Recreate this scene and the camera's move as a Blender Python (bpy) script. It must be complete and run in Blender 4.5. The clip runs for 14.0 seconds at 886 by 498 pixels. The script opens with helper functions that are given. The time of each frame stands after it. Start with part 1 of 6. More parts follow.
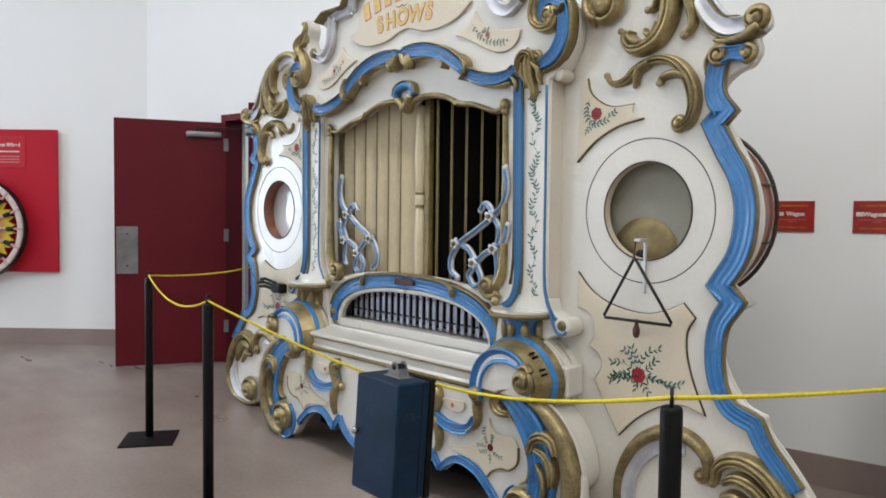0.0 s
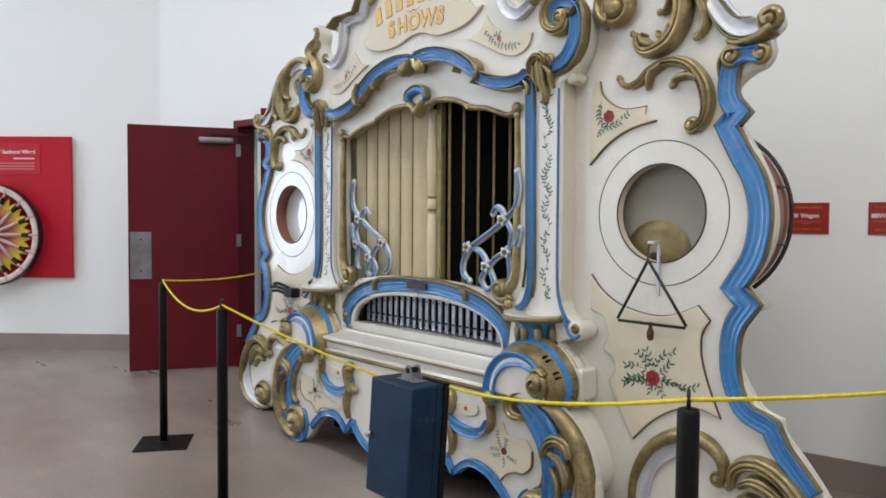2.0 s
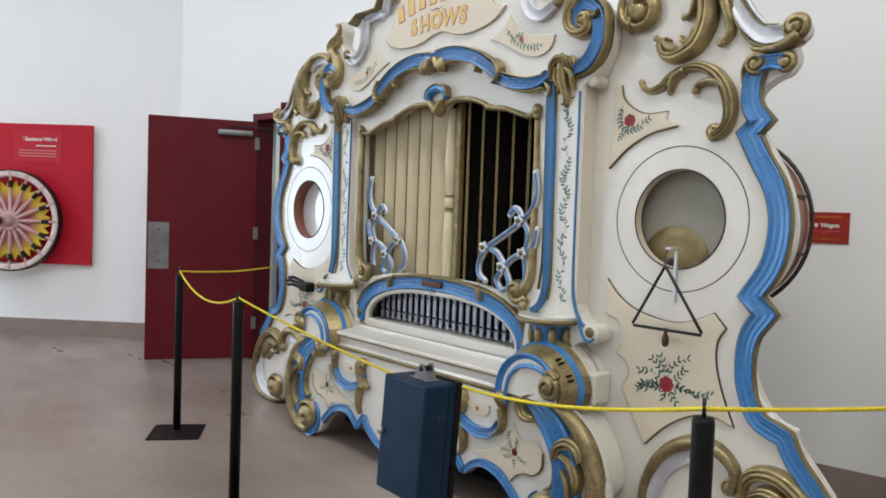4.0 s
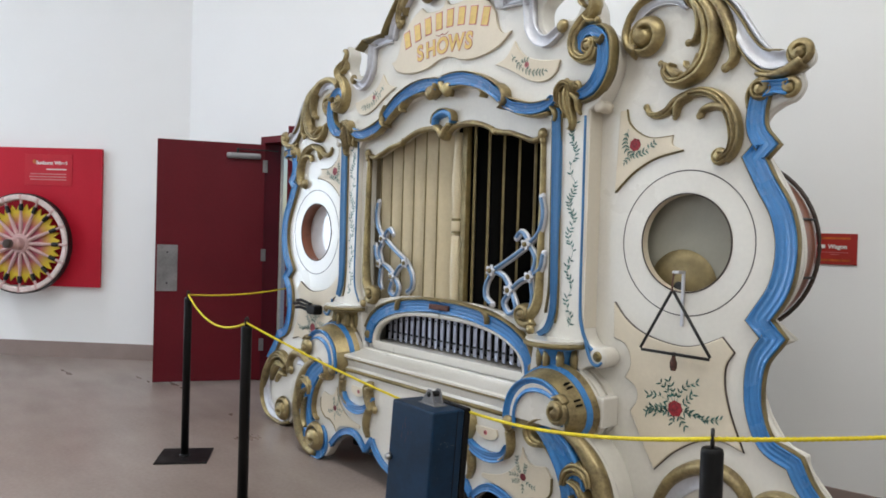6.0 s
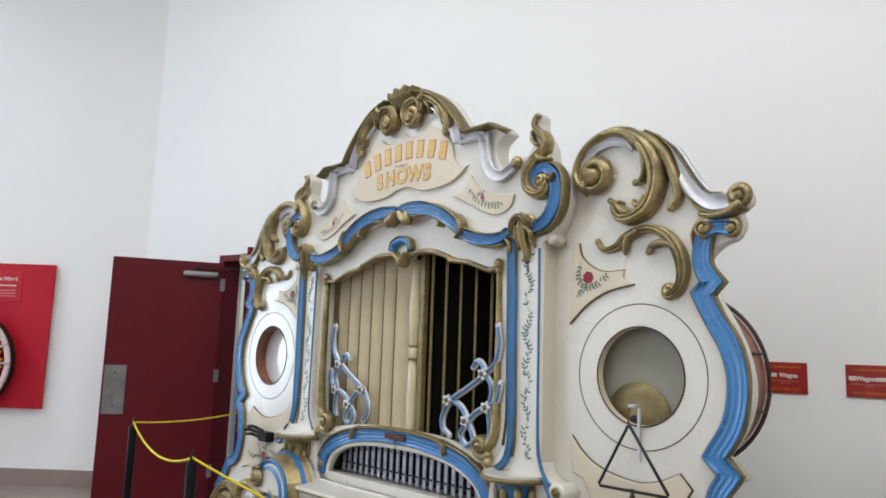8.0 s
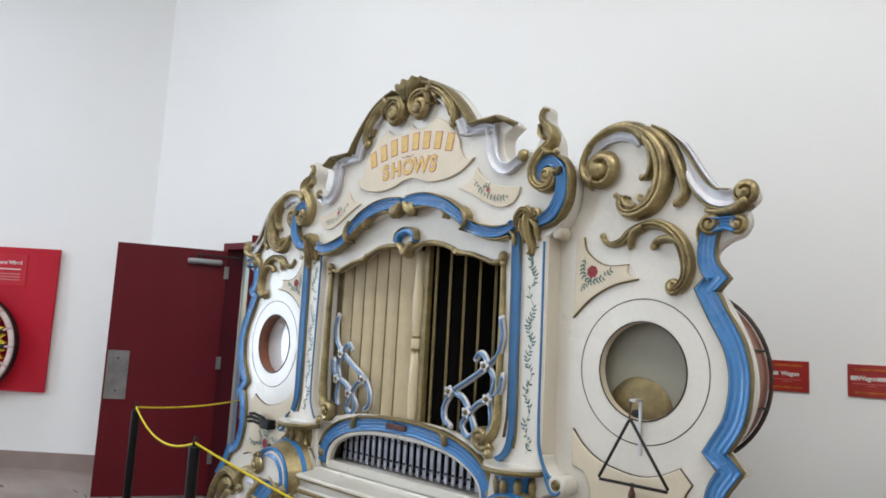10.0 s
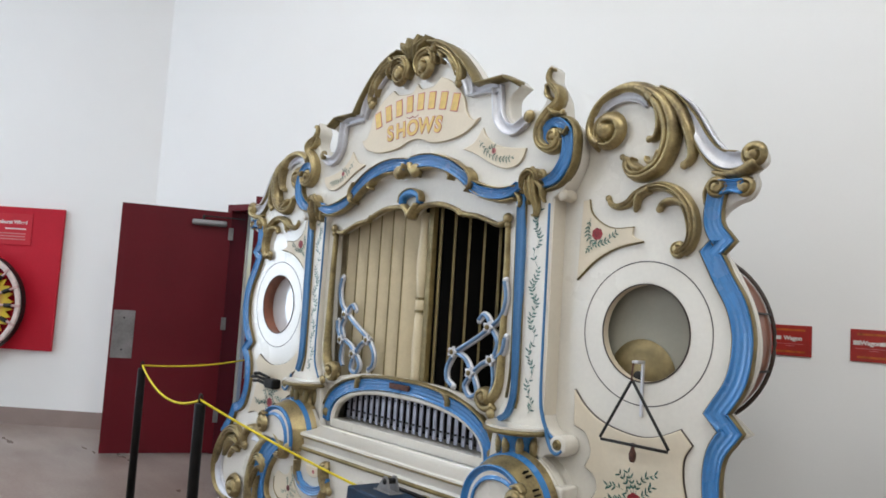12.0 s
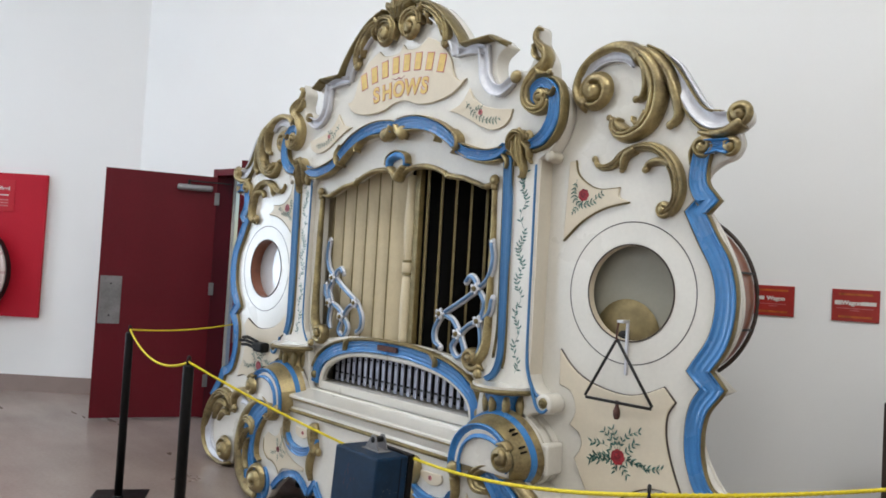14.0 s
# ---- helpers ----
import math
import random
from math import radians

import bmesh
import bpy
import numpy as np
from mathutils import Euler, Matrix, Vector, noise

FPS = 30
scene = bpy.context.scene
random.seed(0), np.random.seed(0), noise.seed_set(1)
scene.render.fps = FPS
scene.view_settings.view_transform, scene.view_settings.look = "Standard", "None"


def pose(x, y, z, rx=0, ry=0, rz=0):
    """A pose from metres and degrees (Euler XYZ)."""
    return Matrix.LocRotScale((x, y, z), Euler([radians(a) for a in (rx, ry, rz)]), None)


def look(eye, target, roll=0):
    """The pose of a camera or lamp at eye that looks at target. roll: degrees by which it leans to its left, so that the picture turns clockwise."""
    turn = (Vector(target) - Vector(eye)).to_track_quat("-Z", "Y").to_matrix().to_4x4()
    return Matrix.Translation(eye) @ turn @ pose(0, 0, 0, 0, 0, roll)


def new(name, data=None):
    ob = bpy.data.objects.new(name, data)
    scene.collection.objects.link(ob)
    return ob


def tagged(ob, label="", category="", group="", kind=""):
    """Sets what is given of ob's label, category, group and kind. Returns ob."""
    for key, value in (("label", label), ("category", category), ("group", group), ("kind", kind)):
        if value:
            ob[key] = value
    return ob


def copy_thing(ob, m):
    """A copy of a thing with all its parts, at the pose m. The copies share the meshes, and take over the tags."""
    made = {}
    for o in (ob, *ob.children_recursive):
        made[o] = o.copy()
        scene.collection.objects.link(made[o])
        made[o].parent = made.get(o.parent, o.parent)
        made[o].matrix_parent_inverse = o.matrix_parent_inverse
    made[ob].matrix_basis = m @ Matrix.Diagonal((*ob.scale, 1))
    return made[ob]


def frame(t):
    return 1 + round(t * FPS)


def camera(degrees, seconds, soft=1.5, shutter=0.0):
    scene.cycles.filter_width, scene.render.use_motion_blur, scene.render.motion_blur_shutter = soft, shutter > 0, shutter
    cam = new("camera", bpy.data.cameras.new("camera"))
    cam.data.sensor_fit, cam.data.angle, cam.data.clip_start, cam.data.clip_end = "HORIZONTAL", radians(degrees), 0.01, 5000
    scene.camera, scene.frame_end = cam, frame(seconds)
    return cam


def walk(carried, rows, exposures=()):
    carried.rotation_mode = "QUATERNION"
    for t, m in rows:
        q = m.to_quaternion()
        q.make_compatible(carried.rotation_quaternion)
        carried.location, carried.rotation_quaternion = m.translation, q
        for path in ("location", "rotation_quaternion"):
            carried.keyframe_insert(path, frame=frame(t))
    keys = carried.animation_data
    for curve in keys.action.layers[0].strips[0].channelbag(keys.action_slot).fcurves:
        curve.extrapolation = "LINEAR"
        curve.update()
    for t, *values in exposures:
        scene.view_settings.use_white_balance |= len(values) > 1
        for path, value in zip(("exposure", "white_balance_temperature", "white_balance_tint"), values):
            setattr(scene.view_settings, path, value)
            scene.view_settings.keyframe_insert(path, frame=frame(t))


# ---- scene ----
cam = camera(62.7, 14.0, soft=1.7)
PATH = [
    (0, (0.052, 1.097, 1.331), (-1.403, 2.466, 1.242), 0.7),
    (0.5, (0.049, 1.09, 1.329), (-1.418, 2.447, 1.243), 0.6),
    (1, (0.055, 1.087, 1.332), (-1.417, 2.438, 1.244), 1.0),
    (1.5, (0.056, 1.083, 1.332), (-1.399, 2.453, 1.258), 0.3),
    (2, (0.048, 1.088, 1.327), (-1.427, 2.436, 1.25), 0.4),
    (2.5, (0.045, 1.089, 1.329), (-1.435, 2.431, 1.244), 1.3),
    (3, (0.045, 1.086, 1.331), (-1.44, 2.422, 1.244), 1.9),
    (5.5, (0.042, 1.067, 1.338), (-1.479, 2.365, 1.274), 1.7),
    (6, (0.051, 1.069, 1.362), (-1.464, 2.374, 1.326), 1.7),
    (6.2, (0.061, 1.063, 1.407), (-1.438, 2.385, 1.387), 1.8),
    (6.3, (0.066, 1.061, 1.423), (-1.423, 2.395, 1.430), 1.6),
    (6.5, (0.071, 1.068, 1.428), (-1.401, 2.42, 1.512), 1.9),
    (6.8, (0.075, 1.06, 1.445), (-1.377, 2.423, 1.639), 1.7),
    (7, (0.075, 1.073, 1.438), (-1.365, 2.44, 1.679), 1.6),
    (7.2, (0.073, 1.076, 1.44), (-1.36, 2.445, 1.707), 1.7),
    (9.5, (0.069, 1.064, 1.438), (-1.375, 2.422, 1.701), 2.8),
    (10, (0.068, 1.064, 1.432), (-1.375, 2.425, 1.685), 3.1),
    (10.5, (0.068, 1.068, 1.431), (-1.376, 2.432, 1.669), 3.1),
    (11, (0.07, 1.074, 1.432), (-1.373, 2.439, 1.663), 2.9),
    (11.5, (0.066, 1.07, 1.421), (-1.374, 2.442, 1.634), 3.2),
    (12, (0.061, 1.071, 1.416), (-1.394, 2.435, 1.573), 3.6),
    (12.5, (0.058, 1.068, 1.419), (-1.408, 2.421, 1.557), 3.7),
    (13, (0.063, 1.081, 1.406), (-1.391, 2.45, 1.524), 3.5),
    (13.5, (0.066, 1.078, 1.405), (-1.372, 2.465, 1.498), 3.2),
    (14, (0.068, 1.075, 1.396), (-1.364, 2.469, 1.463), 3.3),
]
walk(cam, [(t, look(eye, target, roll)) for t, eye, target, roll in PATH])

# ---- light ----
world = bpy.data.worlds.new("sky_world")
scene.world = world
world.use_nodes = True
wn = world.node_tree
sky = wn.nodes.new("ShaderNodeTexSky")
sky.sky_type = "NISHITA"
sky.sun_disc = False
sky.sun_elevation, sky.sun_rotation = radians(40), radians(200)
wn.links.new(sky.outputs[0], wn.nodes["Background"].inputs[0])
wn.nodes["Background"].inputs[1].default_value = 0.1


def area_lamp(name, m, sx, sy, watts, colour):
    data = bpy.data.lights.new(name, "AREA")
    data.shape, data.size, data.size_y, data.energy, data.color = "RECTANGLE", sx, sy, watts, colour
    ob = new(name, data)
    ob.matrix_world = m
    return ob


CEIL = 5.9
# Added, unseen lamps weighted by hand; the third is set for the wheel's shadow.
LAMPS = [(-3.9, 1.7, 45, 2.2, 0.9), (-0.9, 1.6, 53, 2.2, 0.9), (-9.4, -1.45, 150, 0.45, 0.45), (-3.6, -3.4, 44, 2.2, 0.9), (0.8, -3.4, 46, 2.2, 0.9), (2.2, 1.6, 98, 2.2, 0.9)]
for lx, ly, watts, lw, lh in LAMPS:
    area_lamp("ceiling_lamp_light", pose(lx, ly, CEIL - 0.13), lw, lh, watts, (0.86, 0.92, 1.02) if lx < -5 else (0.895, 0.93, 0.985) if lx < -2 else (0.915, 0.93, 0.925))
WIN_C = Vector((-12.94, -1.56, 1.6))
area_lamp("window_light", look(WIN_C, WIN_C + Vector((0.717, -0.697, 0))), 4.6, 2.7, 500, (0.66, 0.81, 1.0))
# Fill for the organ's side faces, placed before an added, unseen end window.
area_lamp("window_light", look((7.2, -1.2, 2.0), (-3.0, 2.6, 1.2)), 4.4, 2.6, 56, (0.94, 0.92, 0.88))

# ---- materials ----
def mat(name, colour, rough=0.5, metal=0.0, vary=0.12, scale=6.0, bump=0.0, fine=60.0, coat=0.0, colour2=None, spec=0.5):
    """Paint, metal or cloth: two scales of mottling, wear in the gloss and fine relief."""
    m = bpy.data.materials.new(name)
    m.use_nodes = True
    t = m.node_tree
    b = t.nodes["Principled BSDF"]
    co = t.nodes.new("ShaderNodeTexCoord")
    big = t.nodes.new("ShaderNodeTexNoise")
    big.inputs["Scale"].default_value, big.inputs["Detail"].default_value = scale, 6
    t.links.new(co.outputs["Object"], big.inputs["Vector"])
    small = t.nodes.new("ShaderNodeTexNoise")
    small.inputs["Scale"].default_value, small.inputs["Detail"].default_value = fine, 4
    t.links.new(co.outputs["Object"], small.inputs["Vector"])
    mix = t.nodes.new("ShaderNodeMix")
    mix.data_type = "RGBA"
    c2 = colour2 or tuple(c * (1 - vary * 2) for c in colour)
    mix.inputs["A"].default_value, mix.inputs["B"].default_value = (*colour, 1), (*c2, 1)
    ramp = t.nodes.new("ShaderNodeMapRange")
    ramp.inputs["From Min"].default_value, ramp.inputs["From Max"].default_value = 0.42, 0.78
    add = t.nodes.new("ShaderNodeMath")
    add.operation = "MULTIPLY_ADD"
    add.inputs[1].default_value = 0.35
    t.links.new(small.outputs[0], add.inputs[0])
    sc = t.nodes.new("ShaderNodeMath")
    sc.operation = "MULTIPLY"
    sc.inputs[1].default_value = 0.75
    t.links.new(big.outputs[0], sc.inputs[0])
    t.links.new(sc.outputs[0], add.inputs[2])
    t.links.new(add.outputs[0], ramp.inputs["Value"])
    t.links.new(ramp.outputs[0], mix.inputs["Factor"])
    t.links.new(mix.outputs["Result"], b.inputs["Base Color"])
    rr = t.nodes.new("ShaderNodeMapRange")
    rr.inputs["To Min"].default_value, rr.inputs["To Max"].default_value = max(rough - 0.08, 0.02), min(rough + 0.12, 1)
    t.links.new(big.outputs[0], rr.inputs["Value"])
    t.links.new(rr.outputs[0], b.inputs["Roughness"])
    b.inputs["Metallic"].default_value = metal
    b.inputs["Specular IOR Level"].default_value = spec
    b.inputs["Coat Weight"].default_value = coat
    b.inputs["Coat Roughness"].default_value = 0.15
    if bump:
        bp = t.nodes.new("ShaderNodeBump")
        bp.inputs["Strength"].default_value, bp.inputs["Distance"].default_value = bump, 0.002
        t.links.new(small.outputs[0], bp.inputs["Height"])
        t.links.new(bp.outputs[0], b.inputs["Normal"])
    return m


WHITE = mat("aged_white_enamel", (0.72, 0.685, 0.605), 0.28, vary=0.06, scale=3, bump=0.07, coat=0.9)
CREAM = mat("cream_enamel", (0.68, 0.595, 0.45), 0.4, vary=0.05, scale=4, bump=0.05)
PALE = mat("pale_cream_enamel", (0.71, 0.65, 0.535), 0.4, vary=0.05, scale=4, bump=0.05)
SLAT = mat("cream_shutter_paint", (0.66, 0.56, 0.365), 0.42, vary=0.07, scale=5, bump=0.08)
GOLD = mat("antique_gold_paint", (0.41, 0.325, 0.155), 0.32, metal=0.58, colour2=(0.115, 0.082, 0.045), scale=11, bump=0.25, fine=80)
GOLDD = mat("worn_gold_paint", (0.25, 0.195, 0.085), 0.42, metal=0.4, vary=0.25, scale=16, bump=0.2, fine=90)
TRACE = mat("silvery_blue_paint", (0.17, 0.30, 0.50), 0.3, metal=0.25, vary=0.2, scale=14, bump=0.06)
STRIPE = mat("dusty_blue_enamel", (0.05, 0.18, 0.38), 0.3, vary=0.12, scale=9, bump=0.05)
BLUE = mat("sky_blue_enamel", (0.045, 0.215, 0.51), 0.24, vary=0.12, scale=9, bump=0.05, coat=0.4)
SILVER = mat("silver_paint", (0.65, 0.655, 0.69), 0.38, metal=0.4, vary=0.12, scale=10, bump=0.1)
LINE = mat("dark_line_paint", (0.06, 0.05, 0.045), 0.5)
GREEN = mat("leaf_green_paint", (0.04, 0.155, 0.125), 0.5, vary=0.3, scale=60)
ROSE = mat("rose_red_paint", (0.36, 0.02, 0.03), 0.45, vary=0.35, scale=70)
ROSED = mat("dark_rose_paint", (0.14, 0.008, 0.015), 0.5)
PINK = mat("pink_paint", (0.62, 0.2, 0.2), 0.5, vary=0.2, scale=60)
# Near-black that paints in the shade of inner spaces; also on small screws.
DARK = mat("shade_and_screw_black", (0.008, 0.007, 0.006), 0.9, spec=0.1)
WOODR = mat("reddish_drum_wood", (0.29, 0.10, 0.05), 0.3, vary=0.2, scale=9, coat=0.3)
HOOP = mat("dark_hoop_wood", (0.05, 0.032, 0.024), 0.4, vary=0.2)
BRASS = mat("dull_brass", (0.24, 0.185, 0.085), 0.5, metal=0.5, vary=0.2, scale=12)
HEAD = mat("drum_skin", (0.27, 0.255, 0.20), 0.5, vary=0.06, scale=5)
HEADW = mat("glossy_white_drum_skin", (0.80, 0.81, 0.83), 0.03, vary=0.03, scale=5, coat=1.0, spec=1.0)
STEEL = mat("blackened_steel", (0.03, 0.03, 0.03), 0.4, metal=0.6, vary=0.2)
CHROME = mat("zinc_metal", (0.5, 0.5, 0.5), 0.3, metal=0.9, vary=0.15)
PLATE = mat("brushed_steel_plate", (0.26, 0.25, 0.25), 0.5, metal=0.5, vary=0.2, scale=8)
PIPE = mat("dull_chime_metal", (0.37, 0.38, 0.45), 0.38, metal=0.5, vary=0.15, scale=20)
MAROON = mat("maroon_door_paint", (0.13, 0.006, 0.013), 0.42, spec=0.22, vary=0.10, scale=2.5, bump=0.05)
POSTER = mat("red_painted_panel", (0.52, 0.008, 0.026), 0.5, spec=0.25, vary=0.09, scale=1.6)
SIGNRED = mat("red_sign_print", (0.37, 0.025, 0.02), 0.35, vary=0.12, scale=9)
SIGNOR = mat("orange_print", (0.55, 0.14, 0.02), 0.4, vary=0.3, scale=25)
PRINT = mat("white_print", (0.75, 0.72, 0.68), 0.5)
YELLOW = mat("yellow_paint", (0.78, 0.56, 0.03), 0.45, vary=0.1)
ROPE = mat("yellow_rope", (0.83, 0.66, 0.02), 0.6, vary=0.12, scale=60, bump=0.4, fine=250)
BLACK = mat("black_post_paint", (0.006, 0.0058, 0.006), 0.42, spec=0.2, vary=0.3, scale=9, bump=0.05)
BOXBLUE = mat("worn_steel_blue_paint", (0.005, 0.027, 0.064), 0.36, vary=0.25, scale=9, bump=0.08, spec=0.25)
WALL = mat("white_wall_paint", (0.88, 0.88, 0.865), 0.75, vary=0.012, scale=1.2, bump=0.12, fine=120)
CEILM = mat("ceiling_paint", (0.85, 0.85, 0.84), 0.85, vary=0.03, scale=2)
BASEM = mat("taupe_vinyl_base", (0.29, 0.22, 0.195), 0.5, vary=0.06)
LETTER = mat("gold_letter_paint", (0.72, 0.50, 0.14), 0.4, vary=0.1, scale=30)
RUST = mat("rusty_brown", (0.10, 0.035, 0.022), 0.6, vary=0.3, scale=60)
WHEELP = mat("faded_pink_white_paint", (0.74, 0.60, 0.56), 0.5, vary=0.14, scale=16)
MAUVE = mat("mauve_pink_paint", (0.60, 0.19, 0.25), 0.5, vary=0.3, scale=14)


def floor_material():
    """Sealed concrete: broad cloudy stains, fine speckle and a worn, uneven gloss."""
    m = mat("polished_taupe_floor", (0.305, 0.247, 0.215), 0.36, scale=1.3, bump=0.05, fine=45, colour2=(0.19, 0.145, 0.12))
    t = m.node_tree
    b = t.nodes["Principled BSDF"]
    co = t.nodes.new("ShaderNodeTexCoord")
    mp = t.nodes.new("ShaderNodeMapping")
    mp.inputs["Rotation"].default_value = (0, 0, 0.5)
    mp.inputs["Scale"].default_value = (0.6, 2.2, 1)
    n = t.nodes.new("ShaderNodeTexNoise")
    n.inputs["Scale"].default_value, n.inputs["Detail"].default_value = 1.1, 7
    t.links.new(co.outputs["Object"], mp.inputs["Vector"])
    t.links.new(mp.outputs[0], n.inputs["Vector"])
    r = t.nodes.new("ShaderNodeMapRange")
    r.inputs["From Min"].default_value, r.inputs["From Max"].default_value = 0.3, 0.7
    r.inputs["To Min"].default_value, r.inputs["To Max"].default_value = 0.25, 0.55
    t.links.new(n.outputs[0], r.inputs["Value"])
    t.links.new(r.outputs[0], b.inputs["Roughness"])
    return m


FLOORM = floor_material()
LAMPM = bpy.data.materials.new("lamp_diffuser")
LAMPM.use_nodes = True
LAMPM.node_tree.nodes["Principled BSDF"].inputs["Emission Color"].default_value = (1, 0.98, 0.95, 1)
LAMPM.node_tree.nodes["Principled BSDF"].inputs["Emission Strength"].default_value = 3.0
GLASS = bpy.data.materials.new("window_glass")
GLASS.use_nodes = True
gb = GLASS.node_tree.nodes["Principled BSDF"]
gb.inputs["Transmission Weight"].default_value, gb.inputs["Roughness"].default_value = 1.0, 0.02

# ---- building helpers ----
def attach(name, me, material, parent=None, label="", smooth=False):
    me.materials.clear()
    me.materials.append(material)
    if smooth:
        for p in me.polygons:
            p.use_smooth = True
    ob = new(name, me)
    if parent is not None:
        ob.parent = parent
    if label:
        tagged(ob, label)
    return ob


def part(name, bm, material, parent=None, label="", smooth=False):
    me = bpy.data.meshes.new(name)
    bmesh.ops.recalc_face_normals(bm, faces=bm.faces)
    bm.to_mesh(me)
    bm.free()
    return attach(name, me, material, parent, label, smooth)


def box_bm(x0, x1, y0, y1, z0, z1, bevel=0.0, seg=2):
    bm = bmesh.new()
    bmesh.ops.create_cube(bm, size=1)
    for v in bm.verts:
        v.co = Vector(((x0 + x1) / 2 + v.co.x * (x1 - x0), (y0 + y1) / 2 + v.co.y * (y1 - y0), (z0 + z1) / 2 + v.co.z * (z1 - z0)))
    if bevel:
        bmesh.ops.bevel(bm, geom=list(bm.edges), offset=bevel, segments=seg, affect="EDGES", profile=0.5)
    return bm


def lathe_bm(profile, seg=24, axis="Z"):
    """A turned body: profile of (radius, height) about z, or about the -y axis."""
    bm = bmesh.new()
    rings = []
    for r, h in profile:
        ring = []
        for k in range(seg):
            a = 2 * math.pi * k / seg
            x, y = r * math.cos(a), r * math.sin(a)
            ring.append(bm.verts.new((x, y, h) if axis == "Z" else (x, -h, y)))
        rings.append(ring)
    for a, b in zip(rings, rings[1:]):
        for k in range(seg):
            bm.faces.new((a[k], a[(k + 1) % seg], b[(k + 1) % seg], b[k]))
    bm.faces.new(rings[0])
    bm.faces.new(rings[-1])
    return bm


def ring_bm(profile, seg=56):
    """A closed ring turned about the -y axis: profile of (radius, height)."""
    bm = bmesh.new()
    rings = [[bm.verts.new((r * math.cos(2 * math.pi * k / seg), -h, r * math.sin(2 * math.pi * k / seg))) for k in range(seg)] for r, h in profile]
    for a, b in zip(rings, rings[1:] + rings[:1]):
        for k in range(seg):
            bm.faces.new((a[k], a[(k + 1) % seg], b[(k + 1) % seg], b[k]))
    return bm


def smooth_path(pts, n=6, closed=False):
    """Catmull-Rom through the points."""
    p = [Vector(q) for q in pts]
    out = []
    m = len(p)
    for i in range(m if closed else m - 1):
        p1, p2 = p[i], p[(i + 1) % m]
        p0 = p[i - 1] if closed or i else p1 * 2 - p2
        p3 = p[(i + 2) % m] if closed or i + 2 < m else p2 * 2 - p1
        for k in range(n):
            t = k / n
            out.append(0.5 * (2 * p1 + (p2 - p0) * t + (2 * p0 - 5 * p1 + 4 * p2 - p3) * t * t + (3 * p1 - p0 - 3 * p2 + p3) * t ** 3))
    if not closed:
        out.append(p[-1])
    return out


def outline(*runs, n=5):
    """Joins smooth runs of points, with corners where they meet."""
    out = []
    for run in runs:
        seg = smooth_path(run, n) if len(run) > 2 else [Vector(q) for q in run]
        if out and (out[-1] - seg[0]).length < 1e-4:
            seg = seg[1:]
        out += seg
    return [tuple(v) for v in out]


def mirrored(pts):
    """A right half from bottom to top, closed by its mirror image."""
    left = [(-u, z) for u, z in reversed(pts) if abs(u) > 1e-4]
    return list(pts) + left


def flip(pts, s):
    return type(pts)((s * q[0], *q[1:]) for q in pts)


def board_mesh(pts, front, depth, holes=(), bevel=0.004):
    """A flat board in the facade's plane (across, up) with eased edges."""
    cu = bpy.data.curves.new("outline", "CURVE")
    cu.dimensions, cu.fill_mode = "2D", "BOTH"
    bevel = min(bevel, depth * 0.45)
    cu.extrude, cu.bevel_depth, cu.bevel_resolution, cu.offset = depth / 2 - bevel, bevel, 1, -bevel
    for loop in (pts, *holes):
        sp = cu.splines.new("POLY")
        sp.points.add(len(loop) - 1)
        for q, (u, z) in zip(sp.points, loop):
            q.co = (u, z, 0, 1)
        sp.use_cyclic_u = True
    tmp = new("outline", cu)
    bpy.context.view_layer.update()
    me = bpy.data.meshes.new_from_object(tmp.evaluated_get(bpy.context.evaluated_depsgraph_get()))
    bpy.data.objects.remove(tmp)
    for v in me.vertices:
        x, y, z = v.co
        v.co = (x, front + depth / 2 - z, y)
    me.name = "board"
    return me


def board(name, pts, front, depth, material, parent, holes=(), bevel=0.004, label=""):
    return attach(name, board_mesh(pts, front, depth, holes, bevel), material, parent, label)


ROUND = [(-1, -0.3), (-1, 0.15), (-0.82, 0.6), (-0.45, 0.92), (0, 1), (0.45, 0.92), (0.82, 0.6), (1, 0.15), (1, -0.3)]
RIDGED = [(-1, -0.3), (-1, 0.85), (-0.88, 0.95), (-0.76, 0.7), (-0.4, 0.58), (-0.3, 0.72), (-0.18, 0.58), (0.25, 0.58), (0.36, 0.74), (0.46, 0.6), (0.76, 0.7), (0.88, 0.95), (1, 0.85), (1, -0.3)]
COVE = [(-1, -0.3), (-1, 1), (-0.82, 1), (-0.6, 0.5), (-0.2, 0.2), (0.3, 0.25), (0.65, 0.5), (0.82, 0.95), (1, 0.95), (1, -0.3)]
LEAFP = [(-1, -0.3), (-1, 0.25), (-0.84, 0.62), (-0.5, 0.88), (-0.2, 0.92), (-0.1, 0.86), (-0.03, 0.5), (0.05, 0.86), (0.2, 0.96), (0.5, 0.92), (0.84, 0.62), (1, 0.25), (1, -0.3)]

ACAN = [(-1, -0.3), (-1, 0.2), (-0.86, 0.62), (-0.62, 0.82), (-0.44, 0.74), (-0.36, 0.36), (-0.27, 0.8), (0, 1), (0.22, 0.9), (0.3, 0.42), (0.38, 0.8), (0.62, 0.86), (0.86, 0.6), (1, 0.2), (1, -0.3)]


def pick(values, t):
    if not isinstance(values, (list, tuple)):
        return values
    f = t * (len(values) - 1)
    i = min(int(f), len(values) - 2)
    return values[i] + (values[i + 1] - values[i]) * (f - i)


